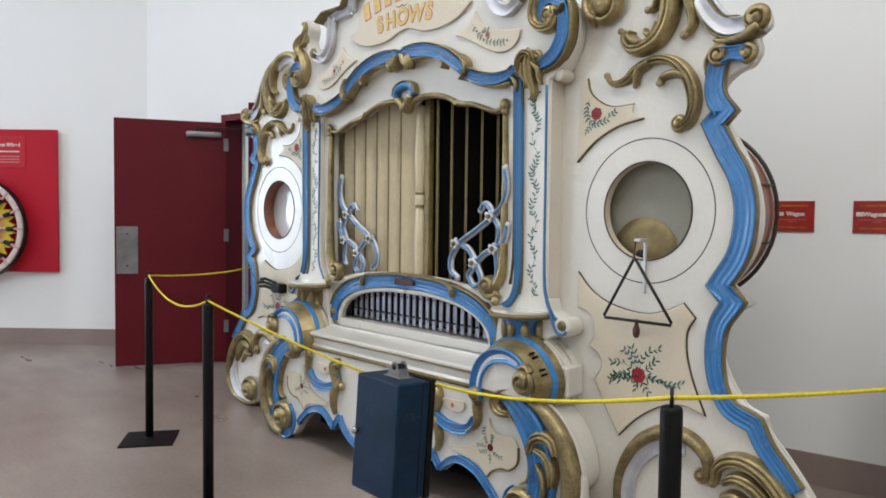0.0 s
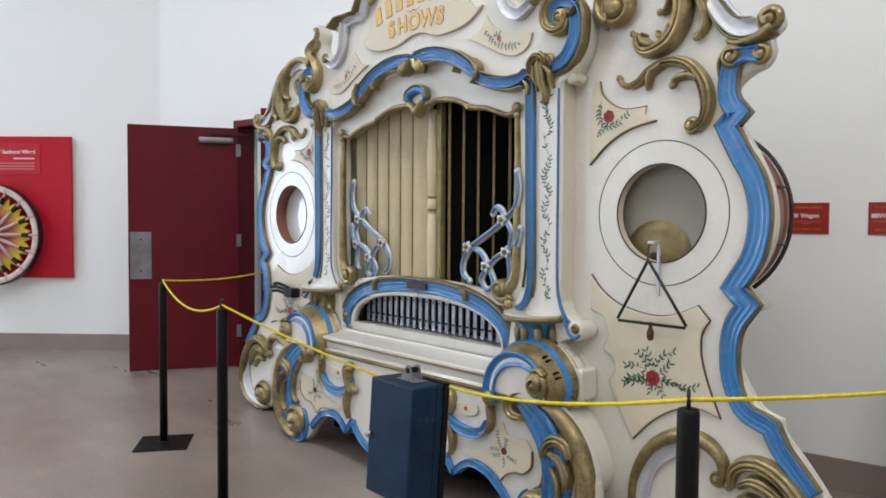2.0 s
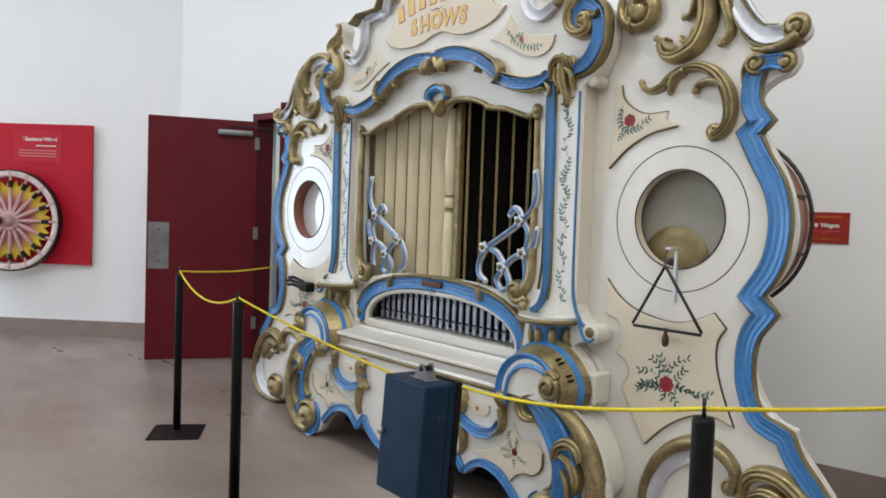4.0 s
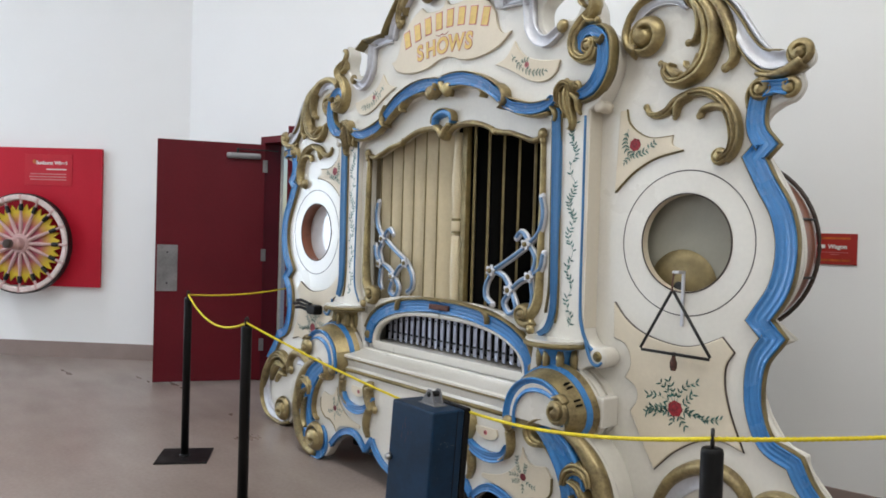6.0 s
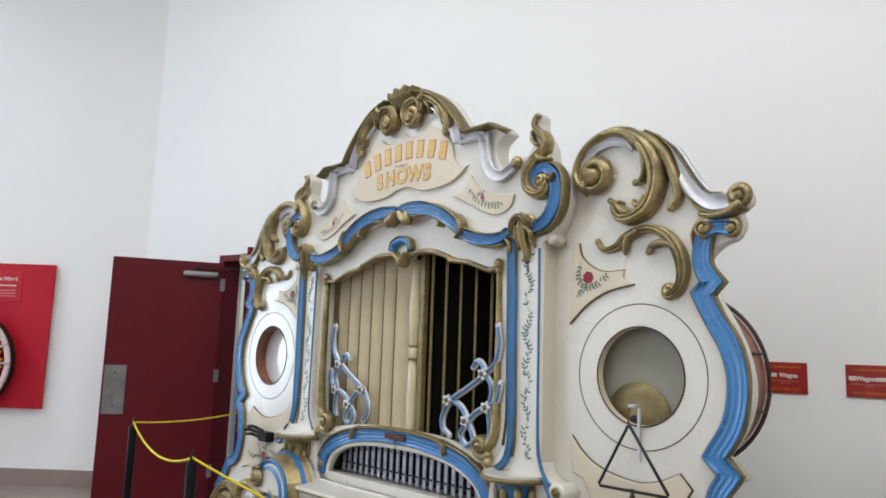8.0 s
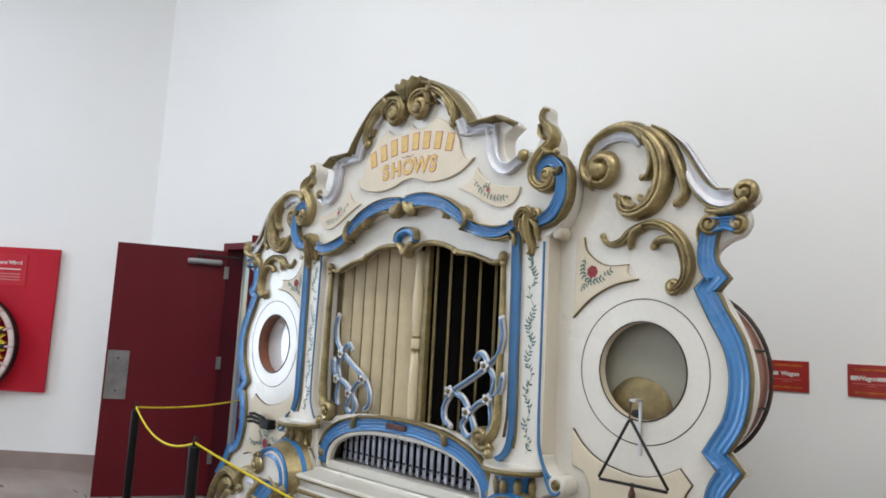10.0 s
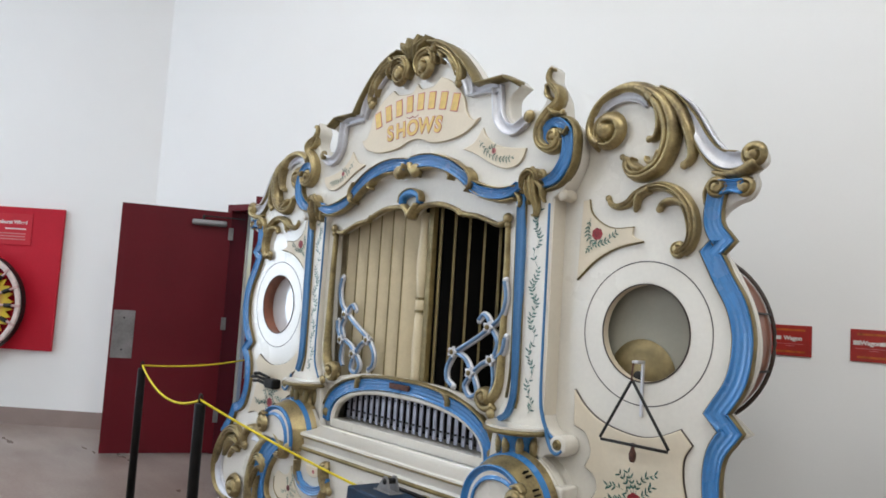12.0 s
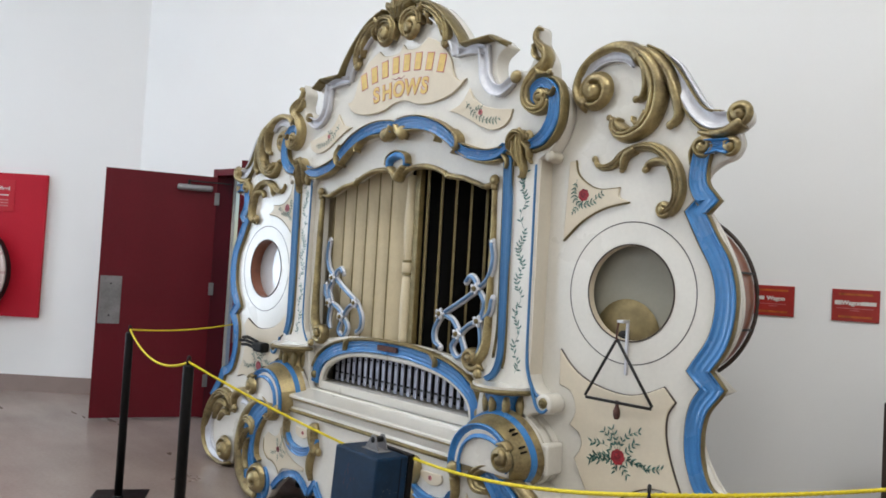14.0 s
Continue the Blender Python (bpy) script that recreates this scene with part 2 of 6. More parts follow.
def mitre(path, i):
    """The sideways direction at a point of a path, lengthened where it turns a corner."""
    m = len(path)
    one = (path[i] - path[i - 1]) if i else (path[1] - path[0])
    two = (path[i + 1] - path[i]) if i < m - 1 else one
    one, two = one.normalized(), two.normalized()
    n1, n2 = Vector((-one.y, one.x)), Vector((-two.y, two.x))
    n = n1 + n2
    n = n.normalized() if n.length > 0.05 else n1
    n = n / max(n.dot(n1), 0.55)
    return n.x, n.y


def joined(*runs):
    """One ready path from smooth runs that meet at corners."""
    return tuple(tuple(q) for q in outline(*runs, n=7))


def offset(path, w, side):
    """A ready path beside another."""
    p = [Vector(q) for q in path]
    out = []
    for i, q in enumerate(p):
        nx, nz = mitre(p, i)
        ww = pick(w, i / (len(p) - 1))
        out.append((q.x + nx * ww * side, q.y + nz * ww * side))
    return tuple(out)


def sweep_data(path, w, h, d, profile):
    verts, faces = [], []
    m, n = len(path), len(profile)
    lens = [0.0]
    for a, b in zip(path, path[1:]):
        lens.append(lens[-1] + (b - a).length)
    for i, p in enumerate(path):
        nx, nz = mitre(path, i)
        t = lens[i] / lens[-1]
        ww, hh, dd = pick(w, t), pick(h, t), pick(d, t)
        for a, b in profile:
            verts.append((p.x + nx * a * ww, dd - b * hh, p.y + nz * a * ww))
    for i in range(m - 1):
        for k in range(n):
            faces.append((i * n + k, i * n + (k + 1) % n, (i + 1) * n + (k + 1) % n, (i + 1) * n + k))
    faces.append(tuple(range(n)))
    faces.append(tuple((m - 1) * n + k for k in range(n)))
    return verts, faces


def curl_data(cu, cz, r, d, a0, hand):
    """A carved volute eye: a dome with a spiral gouge that starts at the angle a0 (degrees) and turns by hand (1 or -1)."""
    rings, seg = 15, 36
    verts, faces = [], []
    for i in range(rings + 1):
        q = i / rings
        for k in range(seg):
            b = 2 * math.pi * k / seg
            h = 0.66 * math.sqrt(max(1 - 0.97 * q ** 3, 0)) + 0.12 * math.exp(-((q / 0.22) ** 2))
            ph = (hand * (b - radians(a0))) % (2 * math.pi) / (2 * math.pi)
            at = 0.3 + 0.44 * ph
            h -= 0.5 * min(1.0, 4 * (1 - ph) + 0.3) * math.exp(-(((q - at) / 0.075) ** 2))
            verts.append((cu + r * q * math.cos(b), d - r * h, cz + r * q * math.sin(b)))
    for i in range(rings):
        for k in range(seg):
            faces.append((i * seg + k, i * seg + (k + 1) % seg, (i + 1) * seg + (k + 1) % seg, (i + 1) * seg + k))
    return verts, faces


def sweeps(name, runs, material, parent, label="", balls=(), smooth=True, curls=()):
    """One carved piece from swept runs (points, half width, height, depth, profile), rounded bosses (across, up, radius, depth) and volute eyes."""
    verts, faces = [], []
    for pts, w, h, d, prof in runs:
        path = [Vector(q) for q in pts] if isinstance(pts, tuple) else smooth_path(pts, 7) if len(pts) > 2 else [Vector(pts[0]).lerp(Vector(pts[1]), k / 4) for k in range(5)]
        v, f = sweep_data(path, w, h, d, prof)
        o = len(verts)
        verts += v
        faces += [tuple(i + o for i in q) for q in f]
    for c in curls:
        v, f = curl_data(*c)
        o = len(verts)
        verts += v
        faces += [tuple(i + o for i in q) for q in f]
    for u, z, r, d in balls:
        o, rings, seg = len(verts), 6, 14
        for i in range(rings + 1):
            a = math.pi / 2 * i / rings
            for k in range(seg):
                b = 2 * math.pi * k / seg
                verts.append((u + r * math.cos(a) * math.cos(b), d - r * 0.8 * math.sin(a), z + r * math.cos(a) * math.sin(b)))
        for i in range(rings):
            for k in range(seg):
                faces.append((o + i * seg + k, o + i * seg + (k + 1) % seg, o + (i + 1) * seg + (k + 1) % seg, o + (i + 1) * seg + k))
    me = bpy.data.meshes.new(name)
    me.from_pydata(verts, [], faces)
    bm = bmesh.new()
    bm.from_mesh(me)
    if curls:
        bmesh.ops.remove_doubles(bm, verts=bm.verts, dist=1e-6)
    bmesh.ops.recalc_face_normals(bm, faces=bm.faces)
    bm.to_mesh(me)
    bm.free()
    ob = attach(name, me, material, parent, label, smooth)
    return ob


def spiral(cu, cz, r0, r1, a0, turns, n=20):
    """Points of a spiral from the angle a0 (degrees, anticlockwise from the right); negative turns run clockwise."""
    out = []
    for i in range(n + 1):
        t = i / n
        r = r0 + (r1 - r0) * t ** 0.85
        a = radians(a0) + turns * 2 * math.pi * t
        out.append((cu + r * math.cos(a), cz + r * math.sin(a)))
    return out


def disc(cu, cz, r, n=40):
    return [(cu + r * math.cos(2 * math.pi * k / n), cz + r * math.sin(2 * math.pi * k / n)) for k in range(n)]


def tube_mesh(pts, r, seg=8, closed=False, twist=0.0):
    """A round rod or rope along points in space."""
    p = [Vector(q) for q in pts]
    verts, faces = [], []
    m = len(p)
    up = Vector((0, 0, 1))
    for i in range(m):
        a = p[i - 1] if closed or i else p[i]
        b = p[(i + 1) % m] if closed or i < m - 1 else p[i]
        tan = (b - a).normalized()
        side = tan.cross(up)
        side = side.normalized() if side.length > 1e-3 else Vector((1, 0, 0))
        upn = side.cross(tan).normalized()
        for k in range(seg):
            c = 2 * math.pi * k / seg + twist * i
            rr = r * (1 + (0.16 * math.cos(3 * (c - twist * i)) if twist else 0))
            verts.append(p[i] + (side * math.cos(c) + upn * math.sin(c)) * rr)
    for i in range(m if closed else m - 1):
        for k in range(seg):
            j = (i + 1) % m
            faces.append((i * seg + k, i * seg + (k + 1) % seg, j * seg + (k + 1) % seg, j * seg + k))
    if not closed:
        faces += [tuple(range(seg)), tuple((m - 1) * seg + k for k in range(seg))]
    me = bpy.data.meshes.new("tube")
    me.from_pydata(verts, [], faces)
    return me


def leaves_mesh(items, d, lift=0.0012):
    """Painted brush strokes: each (across, up, angle in degrees, length, half width) a pointed leaf."""
    verts, faces = [], []
    for u, z, ang, ln, hw in items:
        a = radians(ang)
        c, s = math.cos(a), math.sin(a)
        o = len(verts)
        for x, y in ((0, 0), (0.3, -1), (0.7, -0.8), (1, 0), (0.7, 0.8), (0.3, 1)):
            verts.append((u + c * x * ln - s * y * hw, d - lift, z + s * x * ln + c * y * hw))
        faces.append(tuple(o + k for k in range(6)))
    me = bpy.data.meshes.new("strokes")
    me.from_pydata(verts, [], faces)
    return me


def stroke(items, a, b, hw):
    ln = math.dist(a, b)
    items.append((a[0], a[1], math.degrees(math.atan2(b[1] - a[1], b[0] - a[0])), ln, hw))


def sprig(cu, cz, size, arms, s=1, seed=1):
    """Curved stems with paired leaves round a flower."""
    rnd = random.Random(seed)
    items = []
    for ang, ln, bend in arms:
        a = radians(ang)
        x, z = cu + math.cos(a) * size * 0.12, cz + math.sin(a) * size * 0.12
        n = max(3, round(ln * 7.5))
        for k in range(n):
            step = size * ln / n
            nx, nz = x + math.cos(a) * step, z + math.sin(a) * step
            stroke(items, (s * x, z), (s * nx, nz), size * 0.008)
            for side in (-1, 1):
                if rnd.random() < 0.95:
                    b = a + side * radians(42 + rnd.uniform(-10, 14))
                    l2 = size * rnd.uniform(0.12, 0.2)
                    stroke(items, (s * nx, nz), (s * (nx + math.cos(b) * l2), nz + math.sin(b) * l2), size * 0.024)
            x, z = nx, nz
            a += radians(bend + rnd.uniform(-8, 8)) / n
    return items


def garland(path, leaf, half, s=1, seed=1, gap=0.015, skip=0.12):
    """A painted stem along a path with leaves to either side."""
    rnd = random.Random(seed)
    items = []
    pts = smooth_path(path, 8)
    run = 0.0
    for a, b in zip(pts, pts[1:]):
        stroke(items, (s * a.x, a.y), (s * b.x, b.y), half * 0.4)
        run += (b - a).length
        if run > gap:
            run = 0.0
            ang = math.atan2(b.y - a.y, b.x - a.x)
            for side in (-1, 1):
                if rnd.random() > skip:
                    c = ang + side * radians(rnd.uniform(38, 66))
                    ln = leaf * rnd.uniform(0.75, 1.2)
                    stroke(items, (s * b.x, b.y), (s * (b.x + math.cos(c) * ln), b.y + math.sin(c) * ln), half)
    return items


def bloom(name, cu, cz, r, d, material, parent):
    pts = [(cu + r * (1 + 0.055 * math.cos(7 * a + 0.5)) * math.cos(a), cz + r * (1 + 0.055 * math.cos(7 * a + 0.5)) * math.sin(a)) for a in (2 * math.pi * k / 30 for k in range(30))]
    ob = board(name, pts, d - 0.0018, 0.0018, material, parent, bevel=0.0)
    for k, (fu, fz, fr) in enumerate(((0.12, 0.1, 0.66), (-0.05, 0.16, 0.42), (0.04, 0.06, 0.22))):
        curl = spiral(cu + fu * r, cz + fz * r, fr * r, fr * r * 0.8, 30 + 110 * k, 0.8, 10)
        sweeps("petal_line", [(curl, [0.0005, 0.0016, 0.0005], 0.0006, d - 0.0018, ROUND)], ROSED, parent)
    return ob


def letters(name, body, size, m, material, parent, fat=0.0, depth=0.001, label=""):
    cu = bpy.data.curves.new(name, "FONT")
    cu.body, cu.size, cu.align_x, cu.align_y, cu.extrude, cu.offset = body, size, "CENTER", "CENTER", depth, fat
    tmp = new(name, cu)
    bpy.context.view_layer.update()
    me = bpy.data.meshes.new_from_object(tmp.evaluated_get(bpy.context.evaluated_depsgraph_get()))
    bpy.data.objects.remove(tmp)
    ob = attach(name, me, material, parent, label)
    ob.matrix_local = m
    return ob


# ---- room ----
def prism(name, pts, z0, z1, material, label, kind="structure", category=""):
    bm = bmesh.new()
    lo = [bm.verts.new((x, y, z0)) for x, y in pts]
    hi = [bm.verts.new((x, y, z1)) for x, y in pts]
    bm.faces.new(lo)
    bm.faces.new(hi)
    for k in range(len(pts)):
        j = (k + 1) % len(pts)
        bm.faces.new((lo[k], lo[j], hi[j], hi[k]))
    ob = part(name, bm, material)
    tagged(ob, label, category, kind=kind)
    return ob


CORNER = Vector((-7.25, 3.925))
ADIR = Vector((0.697, 0.717)).normalized()      # along the door-side wall, towards the corner
BDIR = Vector((0.985, 0.171)).normalized()      # along the back wall, away from the corner
ANOR = Vector((0.717, -0.697)).normalized()     # into the room
BNOR = Vector((0.171, -0.985)).normalized()
HINGE = Vector((-6.0, 4.142))
DOOR_W = 1.78                                    # clear opening of the double door
S0 = (HINGE - CORNER).dot(BDIR)


def wall_run(name, start, along, normal, a, b, z0, z1, thick, label):
    p, q = start + along * a, start + along * b
    back = -normal * thick
    return prism(name, [p, q, q + back, p + back], z0, z1, WALL, label)


FAR_A = CORNER + ADIR * -14.0
FAR_B = CORNER + BDIR * 15.0
HALL = [FAR_A - ANOR * 0.2, CORNER + Vector((-0.1, 0.22)), FAR_B - BNOR * 0.22, Vector((FAR_B.x + 0.2, FAR_A.y - 0.2)), Vector((FAR_A.x - 1, FAR_A.y - 0.2))]
prism("floor", HALL, -0.1, 0.0, FLOORM, "polished taupe museum floor with soft reflections", category="floor")
wall_run("wall_back_left", CORNER, BDIR, BNOR, 0.0, S0 - 0.06, 0, CEIL, 0.22, "white painted plaster wall beside the doorway")
wall_run("wall_back_right", CORNER, BDIR, BNOR, S0 + DOOR_W + 0.06, 15.0, 0, CEIL, 0.22, "white painted plaster wall behind the organ")
wall_run("wall_back_head", CORNER, BDIR, BNOR, S0 - 0.06, S0 + DOOR_W + 0.06, 2.21, CEIL, 0.22, "white painted wall above the double door")
W0, W1 = -10.3, -5.5
WA = CORNER
wall_run("wall_side_near", WA, ADIR, ANOR, W1, 0.0, 0, CEIL, 0.22, "white painted plaster wall with a red display panel")
wall_run("wall_side_far", WA, ADIR, ANOR, -14.0, W0, 0, CEIL, 0.22, "white painted plaster wall past the window")
wall_run("wall_side_sill", WA, ADIR, ANOR, W0, W1, 0, 0.2, 0.22, "white painted wall below the window")
wall_run("wall_side_head", WA, ADIR, ANOR, W0, W1, 3.0, CEIL, 0.22, "white painted wall above the window")
prism("wall_front", [(FAR_A.x - 1, FAR_A.y), (FAR_B.x, FAR_A.y), (FAR_B.x, FAR_A.y - 0.2), (FAR_A.x - 1, FAR_A.y - 0.2)], 0, CEIL, WALL, "white painted wall closing the hall")
prism("wall_end", [(FAR_B.x, FAR_A.y), (FAR_B.x, FAR_B.y + 0.3), (FAR_B.x + 0.2, FAR_B.y + 0.3), (FAR_B.x + 0.2, FAR_A.y)], 0, CEIL, WALL, "white painted end wall of the hall")
prism("ceiling", HALL, CEIL, CEIL + 0.15, CEILM, "white flat ceiling of the hall", category="ceiling")


def base_run(start, along, normal, a, b):
    p, q = start + along * a, start + along * b
    return prism("baseboard", [p, q, q + normal * 0.012, p + normal * 0.012], 0.0, 0.16, BASEM, "taupe vinyl cove base along the wall", category="baseboard")


base_run(CORNER, ADIR, ANOR, -14.0, -0.02)
base_run(CORNER, BDIR, BNOR, 0.02, S0 - 0.07)
base_run(CORNER, BDIR, BNOR, S0 + DOOR_W + 0.07, 15.0)
prism("ground_outside", [(-60, 4.7), (40, 6.0), (40, 70), (-60, 70)], -0.25, -0.12, mat("pale_concrete", (0.42, 0.41, 0.39), 0.8, vary=0.1, scale=2), "pale concrete ground outside the door", category="ground")


def thing(name, label, category, at=(0, 0, 0), group=""):
    ob = new(name)
    ob.empty_display_size = 0.1
    ob.location = at
    tagged(ob, label, category, group)
    return ob


# ---- window out of view, added end window and ceiling lamps ----
win = thing("window_1", "wide white-framed window letting in daylight", "window", (0, 0, 0))
tagged(win, kind="structure")
wm = Matrix(((ADIR.x, -ANOR.x, 0, WA.x), (ADIR.y, -ANOR.y, 0, WA.y), (0, 0, 1, 0), (0, 0, 0, 1)))
win.matrix_world = wm
for c, d in ((0.2, 0.27), (1.0, 1.06), (2.93, 3.0)):
    part("window_frame", box_bm(W0, W1, 0.02, 0.14, c, d, 0.004), WHITE, win)
for k in range(5):
    a = W0 + k * (W1 - W0 - 0.07) / 4
    part("window_frame", box_bm(a, a + 0.07, 0.018, 0.142, 0.268, 2.932, 0.004), WHITE, win)
for k in range(4):
    a = W0 + 0.07 + k * (W1 - W0 - 0.07) / 4
    pane = part("pane", box_bm(a, a + 1.11, 0.08, 0.086, 0.27, 2.93), GLASS, win)
    pane.visible_shadow = False

win2 = thing("added_window_2", "unseen white-framed window added on the end wall", "window", (FAR_B.x - 0.02, -1.2, 0))
tagged(win2, kind="structure")
for y0, y1, z0, z1 in ((-2.2, 2.2, 0.7, 0.77), (-2.2, 2.2, 3.23, 3.3), (-2.2, -2.13, 0.77, 3.23), (2.13, 2.2, 0.77, 3.23), (-0.035, 0.035, 0.77, 3.23)):
    part("window_frame", box_bm(-0.05, 0.02, y0, y1, z0, z1, 0.004), WHITE, win2)
for y0 in (-2.13, 0.035):
    part("pane", box_bm(-0.012, -0.006, y0, y0 + 2.095, 0.77, 3.23), GLASS, win2).visible_shadow = False

for lx, ly, watts, lw, lh in LAMPS:
    lamp = thing("ceiling_light", "unseen white ceiling light with a glowing diffuser, added to light the hall", "ceiling light", (lx, ly, CEIL), "hall ceiling lights")
    part("housing", box_bm(-lw / 2 - 0.05, lw / 2 + 0.05, -lh / 2 - 0.05, lh / 2 + 0.05, -0.1, 0.0, 0.01), CHROME, lamp)
    part("diffuser", box_bm(-lw / 2, lw / 2, -lh / 2, lh / 2, -0.115, -0.1), LAMPM, lamp)

# ---- double door ----
frame_m = Matrix(((BDIR.x, -BNOR.x, 0, HINGE.x), (BDIR.y, -BNOR.y, 0, HINGE.y), (0, 0, 1, 0), (0, 0, 0, 1)))
door_frame = thing("door_1", "maroon steel frame of a double door, standing open", "door frame")
tagged(door_frame, kind="structure")
door_frame.matrix_world = frame_m
part("jamb", box_bm(-0.06, -0.004, -0.02, 0.18, 0, 2.21, 0.003), MAROON, door_frame)
part("jamb", box_bm(DOOR_W + 0.004, DOOR_W + 0.06, -0.02, 0.18, 0, 2.21, 0.003), MAROON, door_frame)
part("head", box_bm(-0.004, DOOR_W + 0.004, -0.02, 0.18, 2.15, 2.208, 0.003), MAROON, door_frame)
part("weather_strip", box_bm(-0.004, 0.006, 0.165, 0.195, 0.0, 2.15, 0.002), WHITE, door_frame, "pale metal weather strip")
part("threshold", box_bm(0.0, DOOR_W, 0.0, 0.24, 0.001, 0.012, 0.003), CHROME, door_frame)


def door_leaf(name, label, m):
    leaf = thing(name, label, "door")
    leaf.matrix_world = m
    part("panel", box_bm(0.01, 0.92, -0.022, 0.022, 0.012, 2.135, 0.003), MAROON, leaf)
    plate = part("push_plate", box_bm(0.735, 0.905, -0.0265, -0.022, 0.81, 1.215, 0.002), PLATE, leaf, "worn steel push plate")
    for z in (0.88, 1.15):
        part("screw", lathe_bm([(0.008, 0.0265), (0.008, 0.0285), (0.004, 0.030)], 10, "Y"), STEEL, plate).location = (0.82, 0, z)
    for z in (0.33, 1.14, 1.94):
        part("hinge", box_bm(-0.012, 0.03, -0.027, -0.005, z - 0.055, z + 0.055, 0.003), PLATE, leaf, "steel butt hinge")
    tube = lathe_bm([(0.012, 0.05), (0.024, 0.056), (0.026, 0.075), (0.026, 0.32), (0.024, 0.338), (0.012, 0.345)], 16)
    bmesh.ops.rotate(tube, verts=tube.verts, cent=(0, 0, 0), matrix=Matrix.Rotation(radians(90), 3, "Y"))
    bmesh.ops.translate(tube, verts=tube.verts, vec=(0, -0.052, 2.022))
    closer = part("door_closer", tube, mat("grey_closer_paint", (0.3, 0.3, 0.31), 0.4, metal=0.2), leaf, "silver cylindrical door closer", True)
    part("closer_foot", box_bm(0.07, 0.33, -0.04, -0.022, 2.0, 2.044, 0.004), PLATE, closer)
    part("pivot", lathe_bm([(0.011, 2.045), (0.011, 2.085), (0.006, 2.09)], 12), STEEL, closer).location = (0.25, -0.052, 0)
    part("closer_arm", box_bm(-0.02, 0.25, -0.058, -0.046, 2.074, 2.086, 0.002), STEEL, closer)
    part("forearm", box_bm(-0.10, -0.02, -0.058, -0.048, 2.074, 2.084, 0.002), STEEL, closer)
    return leaf


d1 = Vector((-0.41, -0.912)).normalized()
door_leaf("door_leaf", "maroon steel door leaf swung wide open with a push plate", Matrix(((d1.x, d1.y, 0, HINGE.x), (d1.y, -d1.x, 0, HINGE.y), (0, 0, 1, 0), (0, 0, 0, 1))))
h2 = HINGE + BDIR * DOOR_W
d2 = (Vector((-4.79, 3.665)) - h2).normalized()
door_leaf("door_leaf", "maroon steel door leaf half open behind the organ", Matrix(((d2.x, d2.y, 0, h2.x), (d2.y, -d2.x, 0, h2.y), (0, 0, 1, 0), (0, 0, 0, 1))))

# ---- red display panel with the carved wheel ----
pm = Matrix(((ADIR.x, -ANOR.x, 0, -7.485), (ADIR.y, -ANOR.y, 0, 3.651), (0, 0, 1, 0), (0, 0, 0, 1)))
panel = thing("display_board", "bright red display panel with white caption on the wall", "display panel")
panel.matrix_world = pm
part("backboard", box_bm(-2.0, -0.522, -0.035, 0.0, 0.73, 2.14, 0.003), POSTER, panel)
cap = part("caption_plate", box_bm(-1.33, -0.83, -0.040, -0.035, 1.76, 2.07, 0.002), mat("red_caption_print", (0.53, 0.014, 0.03), 0.4, spec=0.3, vary=0.06), panel, "red caption plate")
letters("caption_title", "Sunburst Wheel", 0.05, pose(-1.045, -0.0415, 1.985, 90, 0, 0), PRINT, cap, fat=0.0016)
for k, (a, b) in enumerate(((-1.10, -0.89), (-1.27, -0.89), (-1.28, -0.89), (-1.27, -0.89))):
    part("caption_line", box_bm(a, b, -0.0412, -0.040, 1.915 - k * 0.028 - (0.02 if k else 0), 1.927 - k * 0.028 - (0.02 if k else 0)), PRINT if k == 0 else PINK, cap)
part("emblem", lathe_bm([(0.022, 0.040), (0.022, 0.0412)], 16, "Y"), SIGNOR, cap).location = (-1.225, 0, 1.998)

SUNBURST = mat("sunburst_paint", (0.62, 0.13, 0.19), 0.5, vary=0.2, scale=14)
st = SUNBURST.node_tree
sc_co = st.nodes.new("ShaderNodeTexCoord")
sc_len = st.nodes.new("ShaderNodeVectorMath")
sc_len.operation = "LENGTH"
st.links.new(sc_co.outputs["Object"], sc_len.inputs[0])
sc_map = st.nodes.new("ShaderNodeMapRange")
sc_map.inputs["From Min"].default_value, sc_map.inputs["From Max"].default_value = 0.19, 0.32
st.links.new(sc_len.outputs["Value"], sc_map.inputs["Value"])
sc_mix = st.nodes.new("ShaderNodeMix")
sc_mix.data_type = "RGBA"
sc_mix.inputs["B"].default_value = (0.72, 0.52, 0.03, 1)
sc_bsdf = st.nodes["Principled BSDF"]
st.links.new(sc_bsdf.inputs["Base Color"].links[0].from_socket, sc_mix.inputs["A"])
st.links.new(sc_map.outputs[0], sc_mix.inputs["Factor"])
st.links.new(sc_mix.outputs["Result"], sc_bsdf.inputs["Base Color"])
SPOKE = mat("faded_pink_spoke_paint", (0.66, 0.42, 0.40), 0.5, vary=0.16, scale=12)
WHEEL_S, WHEEL_Z, WHEEL_R = -1.285, 1.16, 0.50
wheel = thing("wagon_wheel", "carved sunburst wagon wheel with white spokes and yellow rays", "wagon wheel")
wheel.matrix_world = pm @ pose(WHEEL_S, -0.13, WHEEL_Z)
part("rim", ring_bm([(0.44, -0.02), (0.44, 0.035), (0.455, 0.045), (0.485, 0.045), (0.495, 0.035), (0.495, -0.02)], 64), WHEELP, wheel, "faded pinkish-white wooden rim")
part("tyre", ring_bm([(0.497, -0.035), (0.508, -0.035), (0.508, 0.03), (0.497, 0.03)], 64), STEEL, wheel, "dark iron tyre")
rays = []
